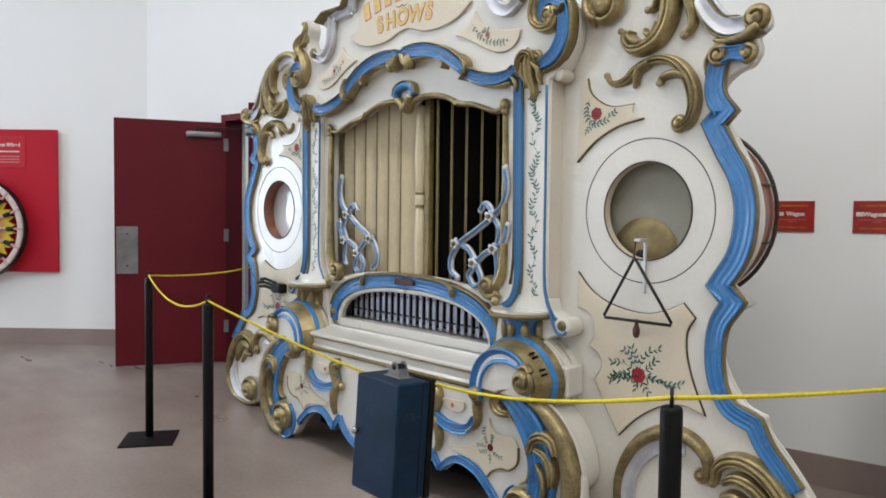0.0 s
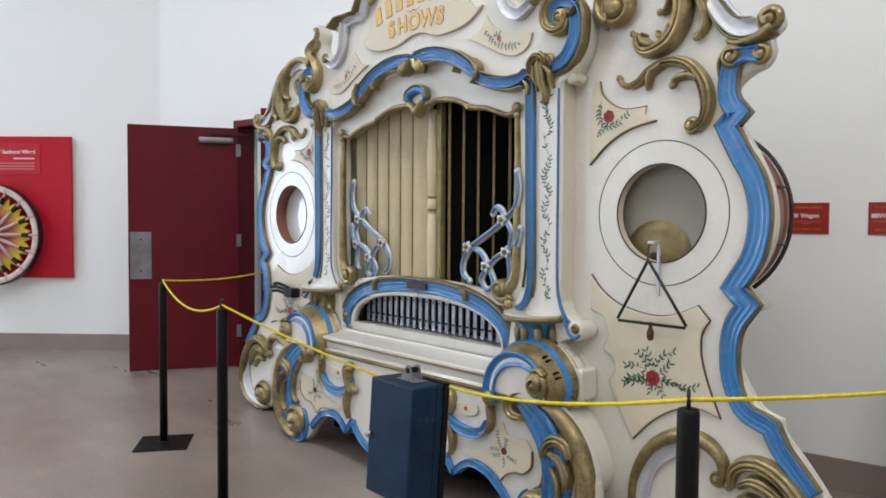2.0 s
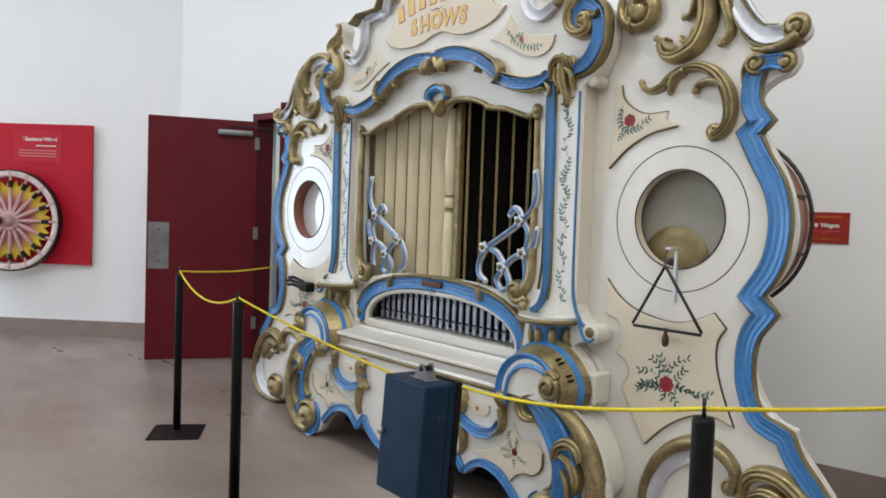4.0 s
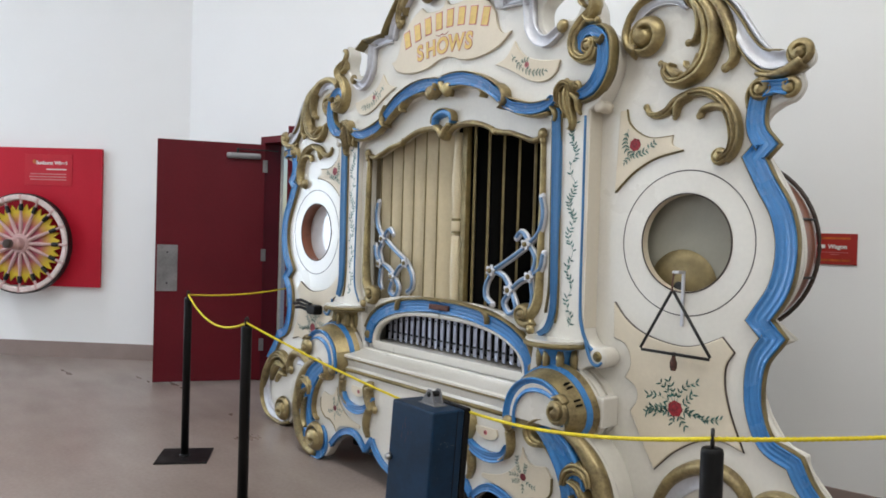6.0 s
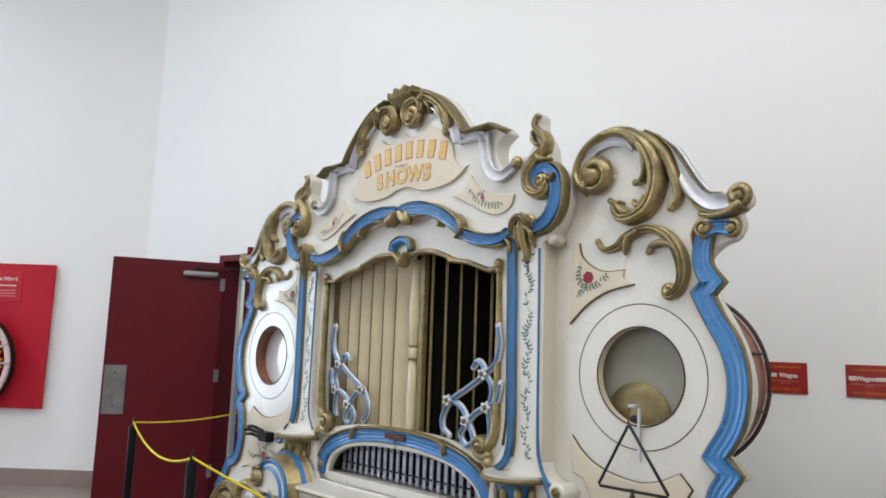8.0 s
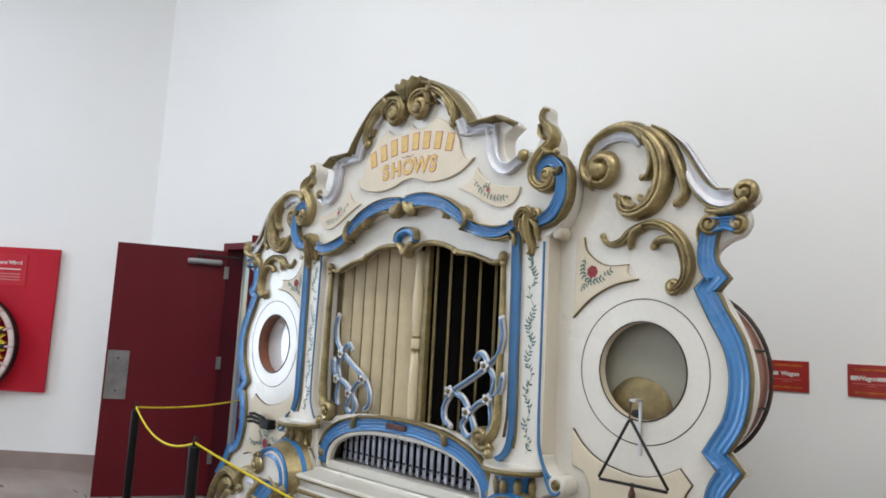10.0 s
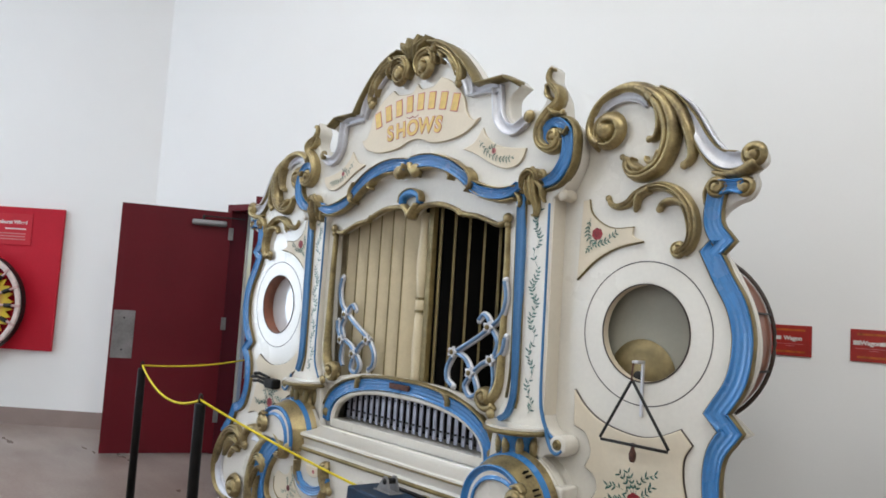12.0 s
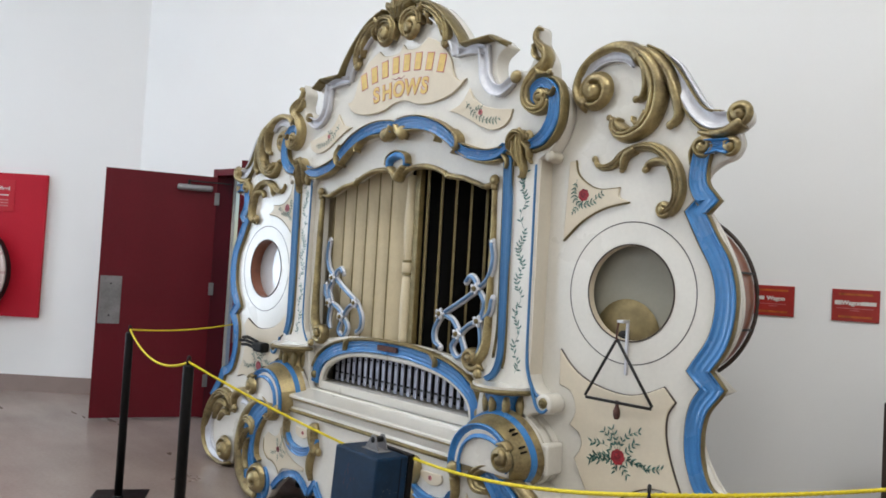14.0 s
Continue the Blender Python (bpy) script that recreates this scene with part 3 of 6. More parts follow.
for k in range(32):
    a, b = 2 * math.pi * (k + 0.05) / 32, 2 * math.pi * (k + 0.5) / 32
    rays += [(0.335 * math.cos(a), 0.335 * math.sin(a)), (0.40 * math.cos(b), 0.40 * math.sin(b))]
board("sunburst", rays, -0.0, 0.02, SUNBURST, wheel, bevel=0.003, label="sunburst board painted rose in the middle and yellow at its points")
for k in range(16):
    a = 2 * math.pi * k / 16
    sp = part("spoke", lathe_bm([(0.017, 0.09), (0.020, 0.2), (0.013, 0.3), (0.013, 0.45)], 8), SPOKE, wheel)
    sp.matrix_local = pose(0, -0.025, 0, 0, math.degrees(a), 0)
    part("rim_joint", box_bm(-0.013, 0.013, -0.024, 0.0, 0.438, 0.497, 0.005), SPOKE, sp)
    tip = part("spoke_tip", lathe_bm([(0.0215, 0.33), (0.0225, 0.36), (0.0205, 0.40)], 8), STEEL, sp, "dark spoke tip")
part("hub", lathe_bm([(0.10, 0.0), (0.10, 0.035), (0.088, 0.05), (0.066, 0.052), (0.062, 0.13), (0.05, 0.15), (0.045, 0.2), (0.02, 0.205)], 24, "Y"), SPOKE, wheel, "faded pink turned hub")
part("axle_cap", lathe_bm([(0.046, 0.2), (0.046, 0.235), (0.034, 0.25), (0.01, 0.252)], 20, "Y"), HOOP, wheel, "dark axle cap")

# ---- two small red labels on the back wall ----
def wall_label(a, b, label, texts, bars):
    ob = thing("wall_sign", label, "sign", group="red wall signs")
    ob.matrix_world = frame_m
    plate = part("plate", box_bm(a, b, -0.008, 0.0, 1.276, 1.432, 0.002), SIGNRED, ob)
    for z in (1.298, 1.408):
        part("ornament_line", box_bm(a + 0.03, b - 0.03, -0.0092, -0.008, z - 0.005, z + 0.005), SIGNOR, plate)
    for u, body in texts:
        letters("title", body, 0.029, pose(u, -0.0095, 1.366, 90, 0, 0), PRINT, plate, fat=0.0012)
    for u0, u1, z0, z1 in bars:
        part("text_bar", box_bm(u0, u1, -0.0092, -0.008, z0, z1), PRINT if z1 - z0 > 0.01 else PINK, plate)


wall_label(4.54, 4.739, "small red sign with white title on the wall", [(4.652, "Wagon")], [(4.56, 4.597, 1.357, 1.376), (4.575, 4.70, 1.336, 1.339), (4.62, 4.66, 1.326, 1.329)])
wall_label(4.909, 5.114, "small red sign with white title on the wall", [(4.995, "Wagon")], [(4.922, 4.953, 1.356, 1.377), (5.037, 5.10, 1.356, 1.374), (4.93, 5.09, 1.338, 1.341), (4.99, 5.03, 1.328, 1.331)])

# ---- dark post by the wall ----
dark_post = thing("display_post", "dark brown wooden post with a pale cap by the wall", "post", (-0.80, 4.70, 0))
part("shaft", box_bm(-0.04, 0.30, -0.04, 0.04, 0.0, 0.95, 0.006), HOOP, dark_post)
part("cap", box_bm(0.0, 0.3, -0.03, 0.03, 0.95, 0.985, 0.006), CHROME, dark_post, "pale metal cap")

# ---- the organ ----
CX, WY = -2.80, 3.575
organ = thing("fairground_organ", "white fairground organ facade with gold scrolls and blue bands", "fairground organ", (CX, WY, 0))
CF = -0.085          # front of the centre, from the wings' plane
AF = -0.195          # front of the apron below

# case behind the facade, near-black so its colour carries the inner shade
case = part("case", box_bm(-0.90, 0.90, 0.26, 0.62, 0.1, 1.98, 0.006), DARK, organ, "organ case, near-black for the shade inside")
part("case_side", box_bm(-0.92, -0.90, 0.03, 0.62, 0.1, 1.98), WHITE, case)
part("case_side", box_bm(0.90, 0.92, 0.03, 0.62, 0.1, 1.98), WHITE, case)
part("case_top", box_bm(-0.92, 0.92, 0.03, 0.62, 1.98, 2.0), WHITE, case)
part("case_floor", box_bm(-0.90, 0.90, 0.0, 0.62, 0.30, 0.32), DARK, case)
for u in (-0.78, 0.78, 0.1):
    c = part("caster", lathe_bm([(0.05, -0.02), (0.055, -0.01), (0.055, 0.01), (0.05, 0.02)], 18, "Y"), STEEL, organ, "black iron caster")
    c.location = (u, 0.1, 0.056)
    part("fork", box_bm(-0.02, 0.02, -0.03, 0.03, 0.045, 0.25, 0.004), STEEL, c)


def wing(s):
    """One side wing with its round opening; s is 1 or -1 for its side."""
    f = lambda pts: flip(pts, s)
    edge = outline(
        [(0.93, 0.10), (0.93, 1.90)],
        [(0.93, 1.90), (0.985, 1.98), (1.015, 2.10), (1.04, 2.24), (1.08, 2.305), (1.15, 2.35), (1.265, 2.362), (1.37, 2.335), (1.45, 2.285), (1.53, 2.19), (1.585, 2.1), (1.63, 2.045), (1.69, 2.028), (1.74, 2.05), (1.785, 2.035), (1.795, 1.99), (1.757, 1.955)],
        [(1.757, 1.955), (1.767, 1.91), (1.742, 1.865), (1.692, 1.845), (1.647, 1.81), (1.639, 1.765), (1.682, 1.706)],
        [(1.682, 1.706), (1.65, 1.68)],
        [(1.65, 1.68), (1.717, 1.572), (1.77, 1.45), (1.787, 1.32), (1.757, 1.20), (1.692, 1.105)],
        [(1.692, 1.105), (1.77, 1.043)],
        [(1.77, 1.043), (1.697, 0.99), (1.662, 0.892), (1.682, 0.79), (1.747, 0.69), (1.822, 0.66)],
        [(1.822, 0.66), (1.835, 0.61), (1.902, 0.53), (1.977, 0.43), (2.042, 0.32), (2.057, 0.20), (2.022, 0.08), (1.912, 0.01), (1.762, 0.004), (1.642, 0.03), (1.6, 0.10), (1.56, 0.17), (1.45, 0.2), (1.3, 0.14), (1.2, 0.05)],
        [(1.2, 0.05), (0.93, 0.10)])
    hole = disc(1.352, 1.362, 0.187, 48)
    b = board("wing", f(edge), 0.0, 0.032, WHITE, organ, holes=[f(hole)], bevel=0.006, label="white wing board with a round opening")
    board("wing_backing", f(edge), 0.0322, 0.016, WHITE, b, holes=[f(disc(1.352, 1.362, 0.30, 48))], bevel=0.003)
    # rim of the opening and the thin dark circle
    rim = spiral(1.352, 1.362, 0.1885, 0.1885, 0, 1, 48)
    sweeps("opening_rim", [(f(rim), 0.0028, 0.003, -0.001, ROUND)], HOOP, b)
    part("opening_liner", ring_bm([(0.1875, 0.0), (0.1875, -0.033), (0.1855, -0.033), (0.1855, 0.0)], 48), CREAM if s > 0 else WOODR, b, "bare edge liner").location = (s * 1.352, 0, 1.362)
    ring = spiral(1.352, 1.362, 0.277, 0.277, 0, 1, 48)
    sweeps("painted_ring", [(f(ring), 0.0022, 0.0014, 0.0, ROUND)], LINE, b)
    # outer blue band with gilt edges
    band = joined([(1.635, 1.90), (1.622, 1.84), (1.62, 1.785), (1.633, 1.745), (1.658, 1.712)], [(1.658, 1.712), (1.617, 1.668)], [(1.617, 1.668), (1.665, 1.575), (1.722, 1.47), (1.744, 1.35), (1.722, 1.215), (1.654, 1.10)], [(1.654, 1.10), (1.708, 1.042)],
                  [(1.708, 1.042), (1.66, 0.965), (1.645, 0.87), (1.655, 0.77), (1.70, 0.675), (1.795, 0.632)], [(1.795, 0.632), (1.83, 0.565), (1.885, 0.50), (1.94, 0.435)])
    bw = [0.031, 0.032, 0.033, 0.035, 0.036, 0.036, 0.034, 0.031, 0.029, 0.03, 0.028, 0.026]
    sweeps("blue_band", [(f(band), bw, 0.026, 0.0, RIDGED)], BLUE, b, "sky blue ridged band")
    for side in (-1, 1):
        sweeps("gilt_edge", [(f(offset(band, [w * 1.08 for w in bw], side)), 0.0035, 0.02, 0.0, ROUND)], GOLDD, b)
    # crowning scroll: a large gilt C with acanthus, silver inside
    sweeps("crown_scroll", [
        (f([(1.125, 2.118), (1.088, 2.15), (1.072, 2.205), (1.095, 2.275), (1.15, 2.325), (1.235, 2.345), (1.315, 2.325), (1.37, 2.275)]), [0.03, 0.02, 0.014, 0.015, 0.019, 0.024, 0.03, 0.034], [0.06, 0.05, 0.04, 0.045, 0.055], 0.0, ROUND),
        (f([(1.29, 2.33), (1.35, 2.295), (1.388, 2.235), (1.394, 2.17), (1.378, 2.125), (1.352, 2.118)]), [0.014, 0.02, 0.022, 0.02, 0.014, 0.012], [0.05, 0.055, 0.05, 0.035], 0.0, ROUND),
        (f([(1.24, 2.347), (1.325, 2.32), (1.405, 2.25), (1.442, 2.165), (1.438, 2.08), (1.402, 2.012), (1.34, 1.98), (1.285, 1.982), (1.252, 2.015), (1.247, 2.048), (1.228, 2.062)]), [0.008, 0.022, 0.032, 0.037, 0.04, 0.04, 0.037, 0.032, 0.028, 0.016, 0.009], [0.03, 0.055, 0.068, 0.065, 0.06, 0.055, 0.03], 0.0, LEAFP),
        (f([(1.32, 2.334), (1.40, 2.30), (1.46, 2.24), (1.5, 2.165), (1.525, 2.085), (1.528, 2.03), (1.505, 2.003)]), [0.006, 0.014, 0.021, 0.024, 0.024, 0.021, 0.014], [0.03, 0.05, 0.045, 0.035], 0.0, ROUND),
        (f([(1.41, 2.06), (1.38, 2.02), (1.345, 2.03), (1.338, 2.052)]), [0.018, 0.016, 0.012, 0.006], [0.062, 0.05, 0.03], 0.0, ROUND),
        (f([(1.33, 1.995), (1.30, 2.01), (1.278, 2.035), (1.288, 2.05)]), [0.016, 0.018, 0.014, 0.007], [0.06, 0.062, 0.045], 0.0, ROUND)],
        GOLD, b, "gilt acanthus C-scroll", balls=[(s * 1.352, 2.117, 0.015, -0.022), (s * 1.503, 2.0, 0.018, -0.02), (s * 1.23, 2.06, 0.013, -0.015), (s * 1.41, 2.005, 0.02, -0.035)],
        curls=[(s * 1.168, 2.175, 0.082, -0.012, 120 if s > 0 else 60, -s)])
    sweeps("silver_cove", [(f([(1.098, 2.19), (1.112, 2.25), (1.16, 2.294), (1.225, 2.308), (1.29, 2.292), (1.33, 2.255)]), [0.010, 0.02, 0.024, 0.022, 0.018, 0.008], 0.022, 0.0, COVE)], SILVER, b)
    sweeps("silver_band", [(f([(1.455, 2.278), (1.515, 2.207), (1.56, 2.127), (1.608, 2.052), (1.664, 2.004), (1.735, 2.0)]), [0.012, 0.028, 0.034, 0.036, 0.034, 0.026], 0.024, 0.0, COVE)], SILVER, b, "silver fluted band")
    sweeps("gilt_edge", [(f([(1.39, 2.325), (1.46, 2.28), (1.54, 2.185), (1.592, 2.1), (1.64, 2.046), (1.70, 2.03)]), 0.006, 0.026, 0.0, ROUND), (f([(1.535, 2.1), (1.565, 2.04), (1.61, 1.985), (1.665, 1.962), (1.72, 1.962)]), 0.007, 0.026, 0.0, ROUND)], GOLDD, b)
    sweeps("end_knob", [(f([(1.61, 1.965), (1.66, 1.952), (1.72, 1.957), (1.775, 1.985)]), [0.008, 0.016, 0.022, 0.028], [0.02, 0.03, 0.04, 0.045], 0.0, ROUND)], GOLD, b, "gilt scroll end", curls=[(s * 1.765, 2.013, 0.048, -0.012, 150 if s > 0 else 30, -s)])
    # small blue capital under it
    sweeps("band_capital", [(f([(1.648, 1.903), (1.69, 1.906), (1.73, 1.9)]), [0.028, 0.022, 0.028], 0.046, 0.0, RIDGED)], BLUE, b)
    sweeps("capital_knob", [(f([(1.588, 1.845), (1.586, 1.89), (1.607, 1.925), (1.638, 1.94)]), [0.006, 0.008, 0.011, 0.014], [0.025, 0.03, 0.04], 0.0, ROUND)], GOLD, b, "gilt capital knobs", curls=[(s * 1.635, 1.908, 0.042, -0.014, 20 if s > 0 else 160, s), (s * 1.735, 1.902, 0.038, -0.01, 150 if s > 0 else 30, -s)])
    # second scroll over the opening
    sweeps("branch_scroll", [
        (f([(1.168, 1.898), (1.182, 1.872), (1.215, 1.86), (1.262, 1.872), (1.30, 1.905), (1.36, 1.926), (1.421, 1.926), (1.481, 1.895), (1.528, 1.831), (1.546, 1.757), (1.534, 1.70), (1.505, 1.672)]), [0.008, 0.014, 0.018, 0.018, 0.018, 0.02, 0.022, 0.025, 0.027, 0.026, 0.022, 0.02], [0.02, 0.03, 0.04, 0.048, 0.05, 0.045], 0.0, ACAN),
        (f([(1.52, 1.85), (1.468, 1.868), (1.42, 1.862), (1.402, 1.835)]), [0.02, 0.017, 0.016, 0.01], [0.045, 0.03], 0.0, ROUND),
        (f([(1.36, 1.92), (1.312, 1.895), (1.30, 1.845)]), [0.016, 0.018, 0.01], [0.045, 0.03], 0.0, ROUND)],
        GOLD, b, "gilt branching scroll", balls=[(s * 1.406, 1.838, 0.015, -0.018), (s * 1.168, 1.897, 0.014, -0.008), (s * 1.30, 1.843, 0.012, -0.012)],
        curls=[(s * 1.487, 1.682, 0.034, -0.008, 90, -s)])
    # cream panels
    board("cream_panel", f(outline([(1.03, 1.59), (1.045, 1.895)], [(1.045, 1.895), (1.075, 1.897)], [(1.075, 1.897), (1.09, 1.84), (1.14, 1.795), (1.20, 1.772), (1.29, 1.773)], [(1.29, 1.773), (1.29, 1.74), (1.335, 1.718)], [(1.335, 1.718), (1.22, 1.695), (1.12, 1.645), (1.03, 1.565)])), -0.010, 0.010, CREAM, b, bevel=0.003, label="cream corner panel with a painted rose")
    sweeps("panel_edge", [(f([(1.335, 1.716), (1.22, 1.693), (1.12, 1.643), (1.03, 1.563)]), 0.0035, 0.012, 0.0, ROUND), (f([(1.075, 1.899), (1.09, 1.842), (1.14, 1.797), (1.20, 1.774), (1.29, 1.775)]), 0.0025, 0.011, 0.0, ROUND)], GOLDD, b)
    low = outline([(1.045, 1.11), (1.10, 1.05), (1.17, 1.005), (1.26, 0.978), (1.36, 0.968), (1.44, 0.985), (1.52, 1.022)], [(1.52, 1.022), (1.566, 0.973)], [(1.566, 0.973), (1.537, 0.92), (1.535, 0.85), (1.55, 0.78), (1.575, 0.71), (1.613, 0.625)], [(1.613, 0.625), (1.53, 0.645), (1.44, 0.625), (1.34, 0.56), (1.257, 0.474)], [(1.257, 0.474), (1.20, 0.57), (1.14, 0.68)], [(1.14, 0.68), (1.17, 0.73), (1.16, 0.78), (1.11, 0.81)], [(1.11, 0.81), (1.135, 0.87), (1.11, 0.94), (1.05, 0.965)], [(1.05, 0.965), (1.045, 1.11)])
    board("cream_panel", f(low), -0.012, 0.012, CREAM, b, bevel=0.004, label="cream shaped panel with a painted rose spray")
    # Dark brown outline that paints in the thin shadow along the panel's edge.
    sweeps("panel_edge", [(tuple(f(low + low[:1])), 0.0035, 0.008, 0.0, ROUND)], HOOP, b)
    attach("painted_spray", leaves_mesh(sprig(1.345, 0.735, 0.145, [(100, 0.55, 30), (200, 0.6, -30), (-5, 0.7, -30), (78, 0.85, -70), (120, 0.6, 25), (150, 0.75, 50), (185, 0.8, 40), (215, 0.75, -50), (255, 0.3, 20), (295, 0.4, 30), (-18, 1.15, 35), (30, 0.5, 40)], s, 4), -0.012), GREEN, b, "green painted leaf sprays")
    bloom("painted_rose", s * 1.343, 0.728, 0.030, -0.012, ROSE, b)
    spray = garland([(1.088, 1.818), (1.076, 1.775), (1.082, 1.735), (1.105, 1.712)], 0.022, 0.0034, s, 9, 0.013, 0.1) + garland([(1.095, 1.712), (1.135, 1.712), (1.175, 1.728), (1.208, 1.752)], 0.022, 0.0034, s, 10, 0.014, 0.1) + garland([(1.10, 1.715), (1.085, 1.69), (1.065, 1.68)], 0.018, 0.003, s, 11, 0.013)
    attach("painted_spray", leaves_mesh(spray, -0.010), GREEN, b)
    bloom("painted_rose", s * 1.122, 1.752, 0.025, -0.010, ROSE, b)
    # foot scrolls
    sweeps("foot_arch", [(f([(1.27, 0.12), (1.262, 0.28), (1.30, 0.40), (1.37, 0.485), (1.47, 0.535), (1.56, 0.53), (1.62, 0.485), (1.632, 0.43), (1.61, 0.40)]), [0.018, 0.02, 0.022, 0.026, 0.03, 0.026, 0.018], [0.03, 0.03, 0.035, 0.045, 0.045, 0.03], 0.0, ROUND)], GOLD, b, "gilt foot arch", curls=[(s * 1.612, 0.405, 0.03, -0.01, 40, -s)])
    sweeps("foot_cove", [(f([(1.31, 0.14), (1.305, 0.27), (1.335, 0.375), (1.40, 0.45), (1.47, 0.485), (1.54, 0.485)]), 0.03, 0.014, 0.0, COVE)], SILVER, b)
    sweeps("foot_acanthus", [
        (f([(1.66, 0.39), (1.668, 0.445), (1.706, 0.484), (1.765, 0.496), (1.83, 0.474), (1.892, 0.42), (1.96, 0.33), (2.01, 0.21), (1.99, 0.1), (1.92, 0.03)]), [0.014, 0.026, 0.03, 0.03, 0.028, 0.025, 0.024, 0.022, 0.018], [0.03, 0.05, 0.06, 0.06, 0.05, 0.04, 0.03], 0.0, ACAN),
        (f([(1.695, 0.405), (1.74, 0.43), (1.80, 0.418), (1.86, 0.365), (1.90, 0.29)]), [0.014, 0.026, 0.028, 0.026, 0.012], [0.045, 0.055, 0.045, 0.025], 0.0, ACAN),
        (f([(1.69, 0.355), (1.735, 0.368), (1.79, 0.34), (1.83, 0.29)]), [0.012, 0.022, 0.022, 0.01], [0.035, 0.045, 0.03, 0.02], 0.0, ROUND),
        (f([(1.64, 0.035), (1.75, 0.012), (1.86, 0.022), (1.93, 0.04)]), [0.012, 0.016, 0.018, 0.016], 0.03, 0.0, ROUND)],
        GOLD, b, "gilt foot acanthus and volute", balls=[(s * 1.655, 0.39, 0.016, -0.015)], curls=[(s * 1.70, 0.125, 0.085, -0.008, 200 if s > 0 else -20, s)])
    sweeps("foot_silver", [(f([(1.915, 0.36), (1.955, 0.24), (1.935, 0.135), (1.87, 0.075), (1.78, 0.055), (1.70, 0.04)]), [0.014, 0.036, 0.042, 0.036, 0.026, 0.014], 0.022, 0.0, COVE)], SILVER, b)
    # drum behind the opening
    shell = part("drum", ring_bm([(0.338, -0.06), (0.342, -0.12), (0.342, -0.30), (0.338, -0.33), (0.325, -0.33), (0.325, -0.06)]), WOODR, organ, "reddish wooden drum shell", True)
    shell.location = (s * 1.363, 0, 1.355)
    hoop = [(0.350 * math.cos(2 * math.pi * k / 56), 0.325, 0.350 * math.sin(2 * math.pi * k / 56)) for k in range(56)]
    attach("hoop", tube_mesh(hoop, 0.0085, 8, True), HOOP, shell, "dark drum hoop", True)
    for k in range(10):
        a = 2 * math.pi * (k + 0.5) / 10
        x, z = 0.350 * math.cos(a), 0.350 * math.sin(a)
        attach("tension_rod", tube_mesh([(x, 0.07, z), (x, 0.2, z), (x, 0.33, z)], 0.005, 6), STEEL, shell)
    hd = 0.066 if s > 0 else 0.085
    if s < 0:
        part("inner_ring", ring_bm([(0.215, -0.034), (0.215, -0.085), (0.193, -0.085), (0.193, -0.034)], 48), WOODR, shell, "red-brown wooden inner ring")
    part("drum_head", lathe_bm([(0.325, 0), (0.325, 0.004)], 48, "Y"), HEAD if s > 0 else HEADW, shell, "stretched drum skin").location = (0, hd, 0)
    return b


wing_r = wing(1)
wing_l = wing(-1)

# cymbal, triangle and its bracket on one wing, black beater on the other
cym = part("cymbal", lathe_bm([(0.147, 0.0), (0.147, 0.002), (0.10, 0.005), (0.05, 0.008), (0.045, 0.015), (0.02, 0.019), (0.012, 0.02)], 40, "Y"), BRASS, organ, "dull brass cymbal", True)
cym.location = (1.312, 0.06, 1.19)
part("cymbal_boss", lathe_bm([(0.022, 0.019), (0.022, 0.027), (0.012, 0.03)], 16, "Y"), STEEL, cym)
tri = []
corners = [Vector((1.350, -0.07, 1.185)), Vector((1.215, -0.07, 0.945)), Vector((1.515, -0.07, 0.945))]
for a, b in zip(corners, corners[1:] + corners[:1]):
    tri += [a.lerp(b, k) for k in (0.03, 0.5, 0.97)]
triangle = attach("triangle", tube_mesh(tri, 0.006, 8, True), STEEL, organ, "black steel triangle instrument", True)
part("hanger_strap", box_bm(1.350, 1.361, -0.012, -0.001, 1.045, 1.255, 0.002), SILVER, triangle, "pale metal strap")
part("hanger_tip", box_bm(1.333, 1.361, -0.05, -0.001, 1.245, 1.256, 0.002), SILVER, triangle)
attach("hanger_wire", tube_mesh([(1.338, -0.045, 1.25), (1.343, -0.06, 1.215), (1.348, -0.07, 1.195), (1.350, -0.07, 1.18)], 0.0035, 7), RUST, triangle, "", True)
part("beater_hook", lathe_bm([(0.008, 0.88), (0.013, 0.89), (0.014, 0.91), (0.007, 0.93), (0.007, 0.95)], 12), RUST, triangle, "rusty brown striker").location = (1.355, -0.055, 0)
beater = part("beater", box_bm(-1.33, -1.22, -0.075, -0.012, 0.826, 0.888, 0.014, 3), BLACK, organ, "black mechanical beater")
for z, l in ((0.90, 0.13), (0.876, 0.165), (0.852, 0.14)):
    attach("prong", tube_mesh([(-1.31, -0.05, z - 0.012), (-1.36, -0.057, z), (-1.33 - l * 0.6, -0.066, z + 0.01), (-1.33 - l, -0.068, z + 0.004)], 0.0105, 8), BLACK, beater, "", True)

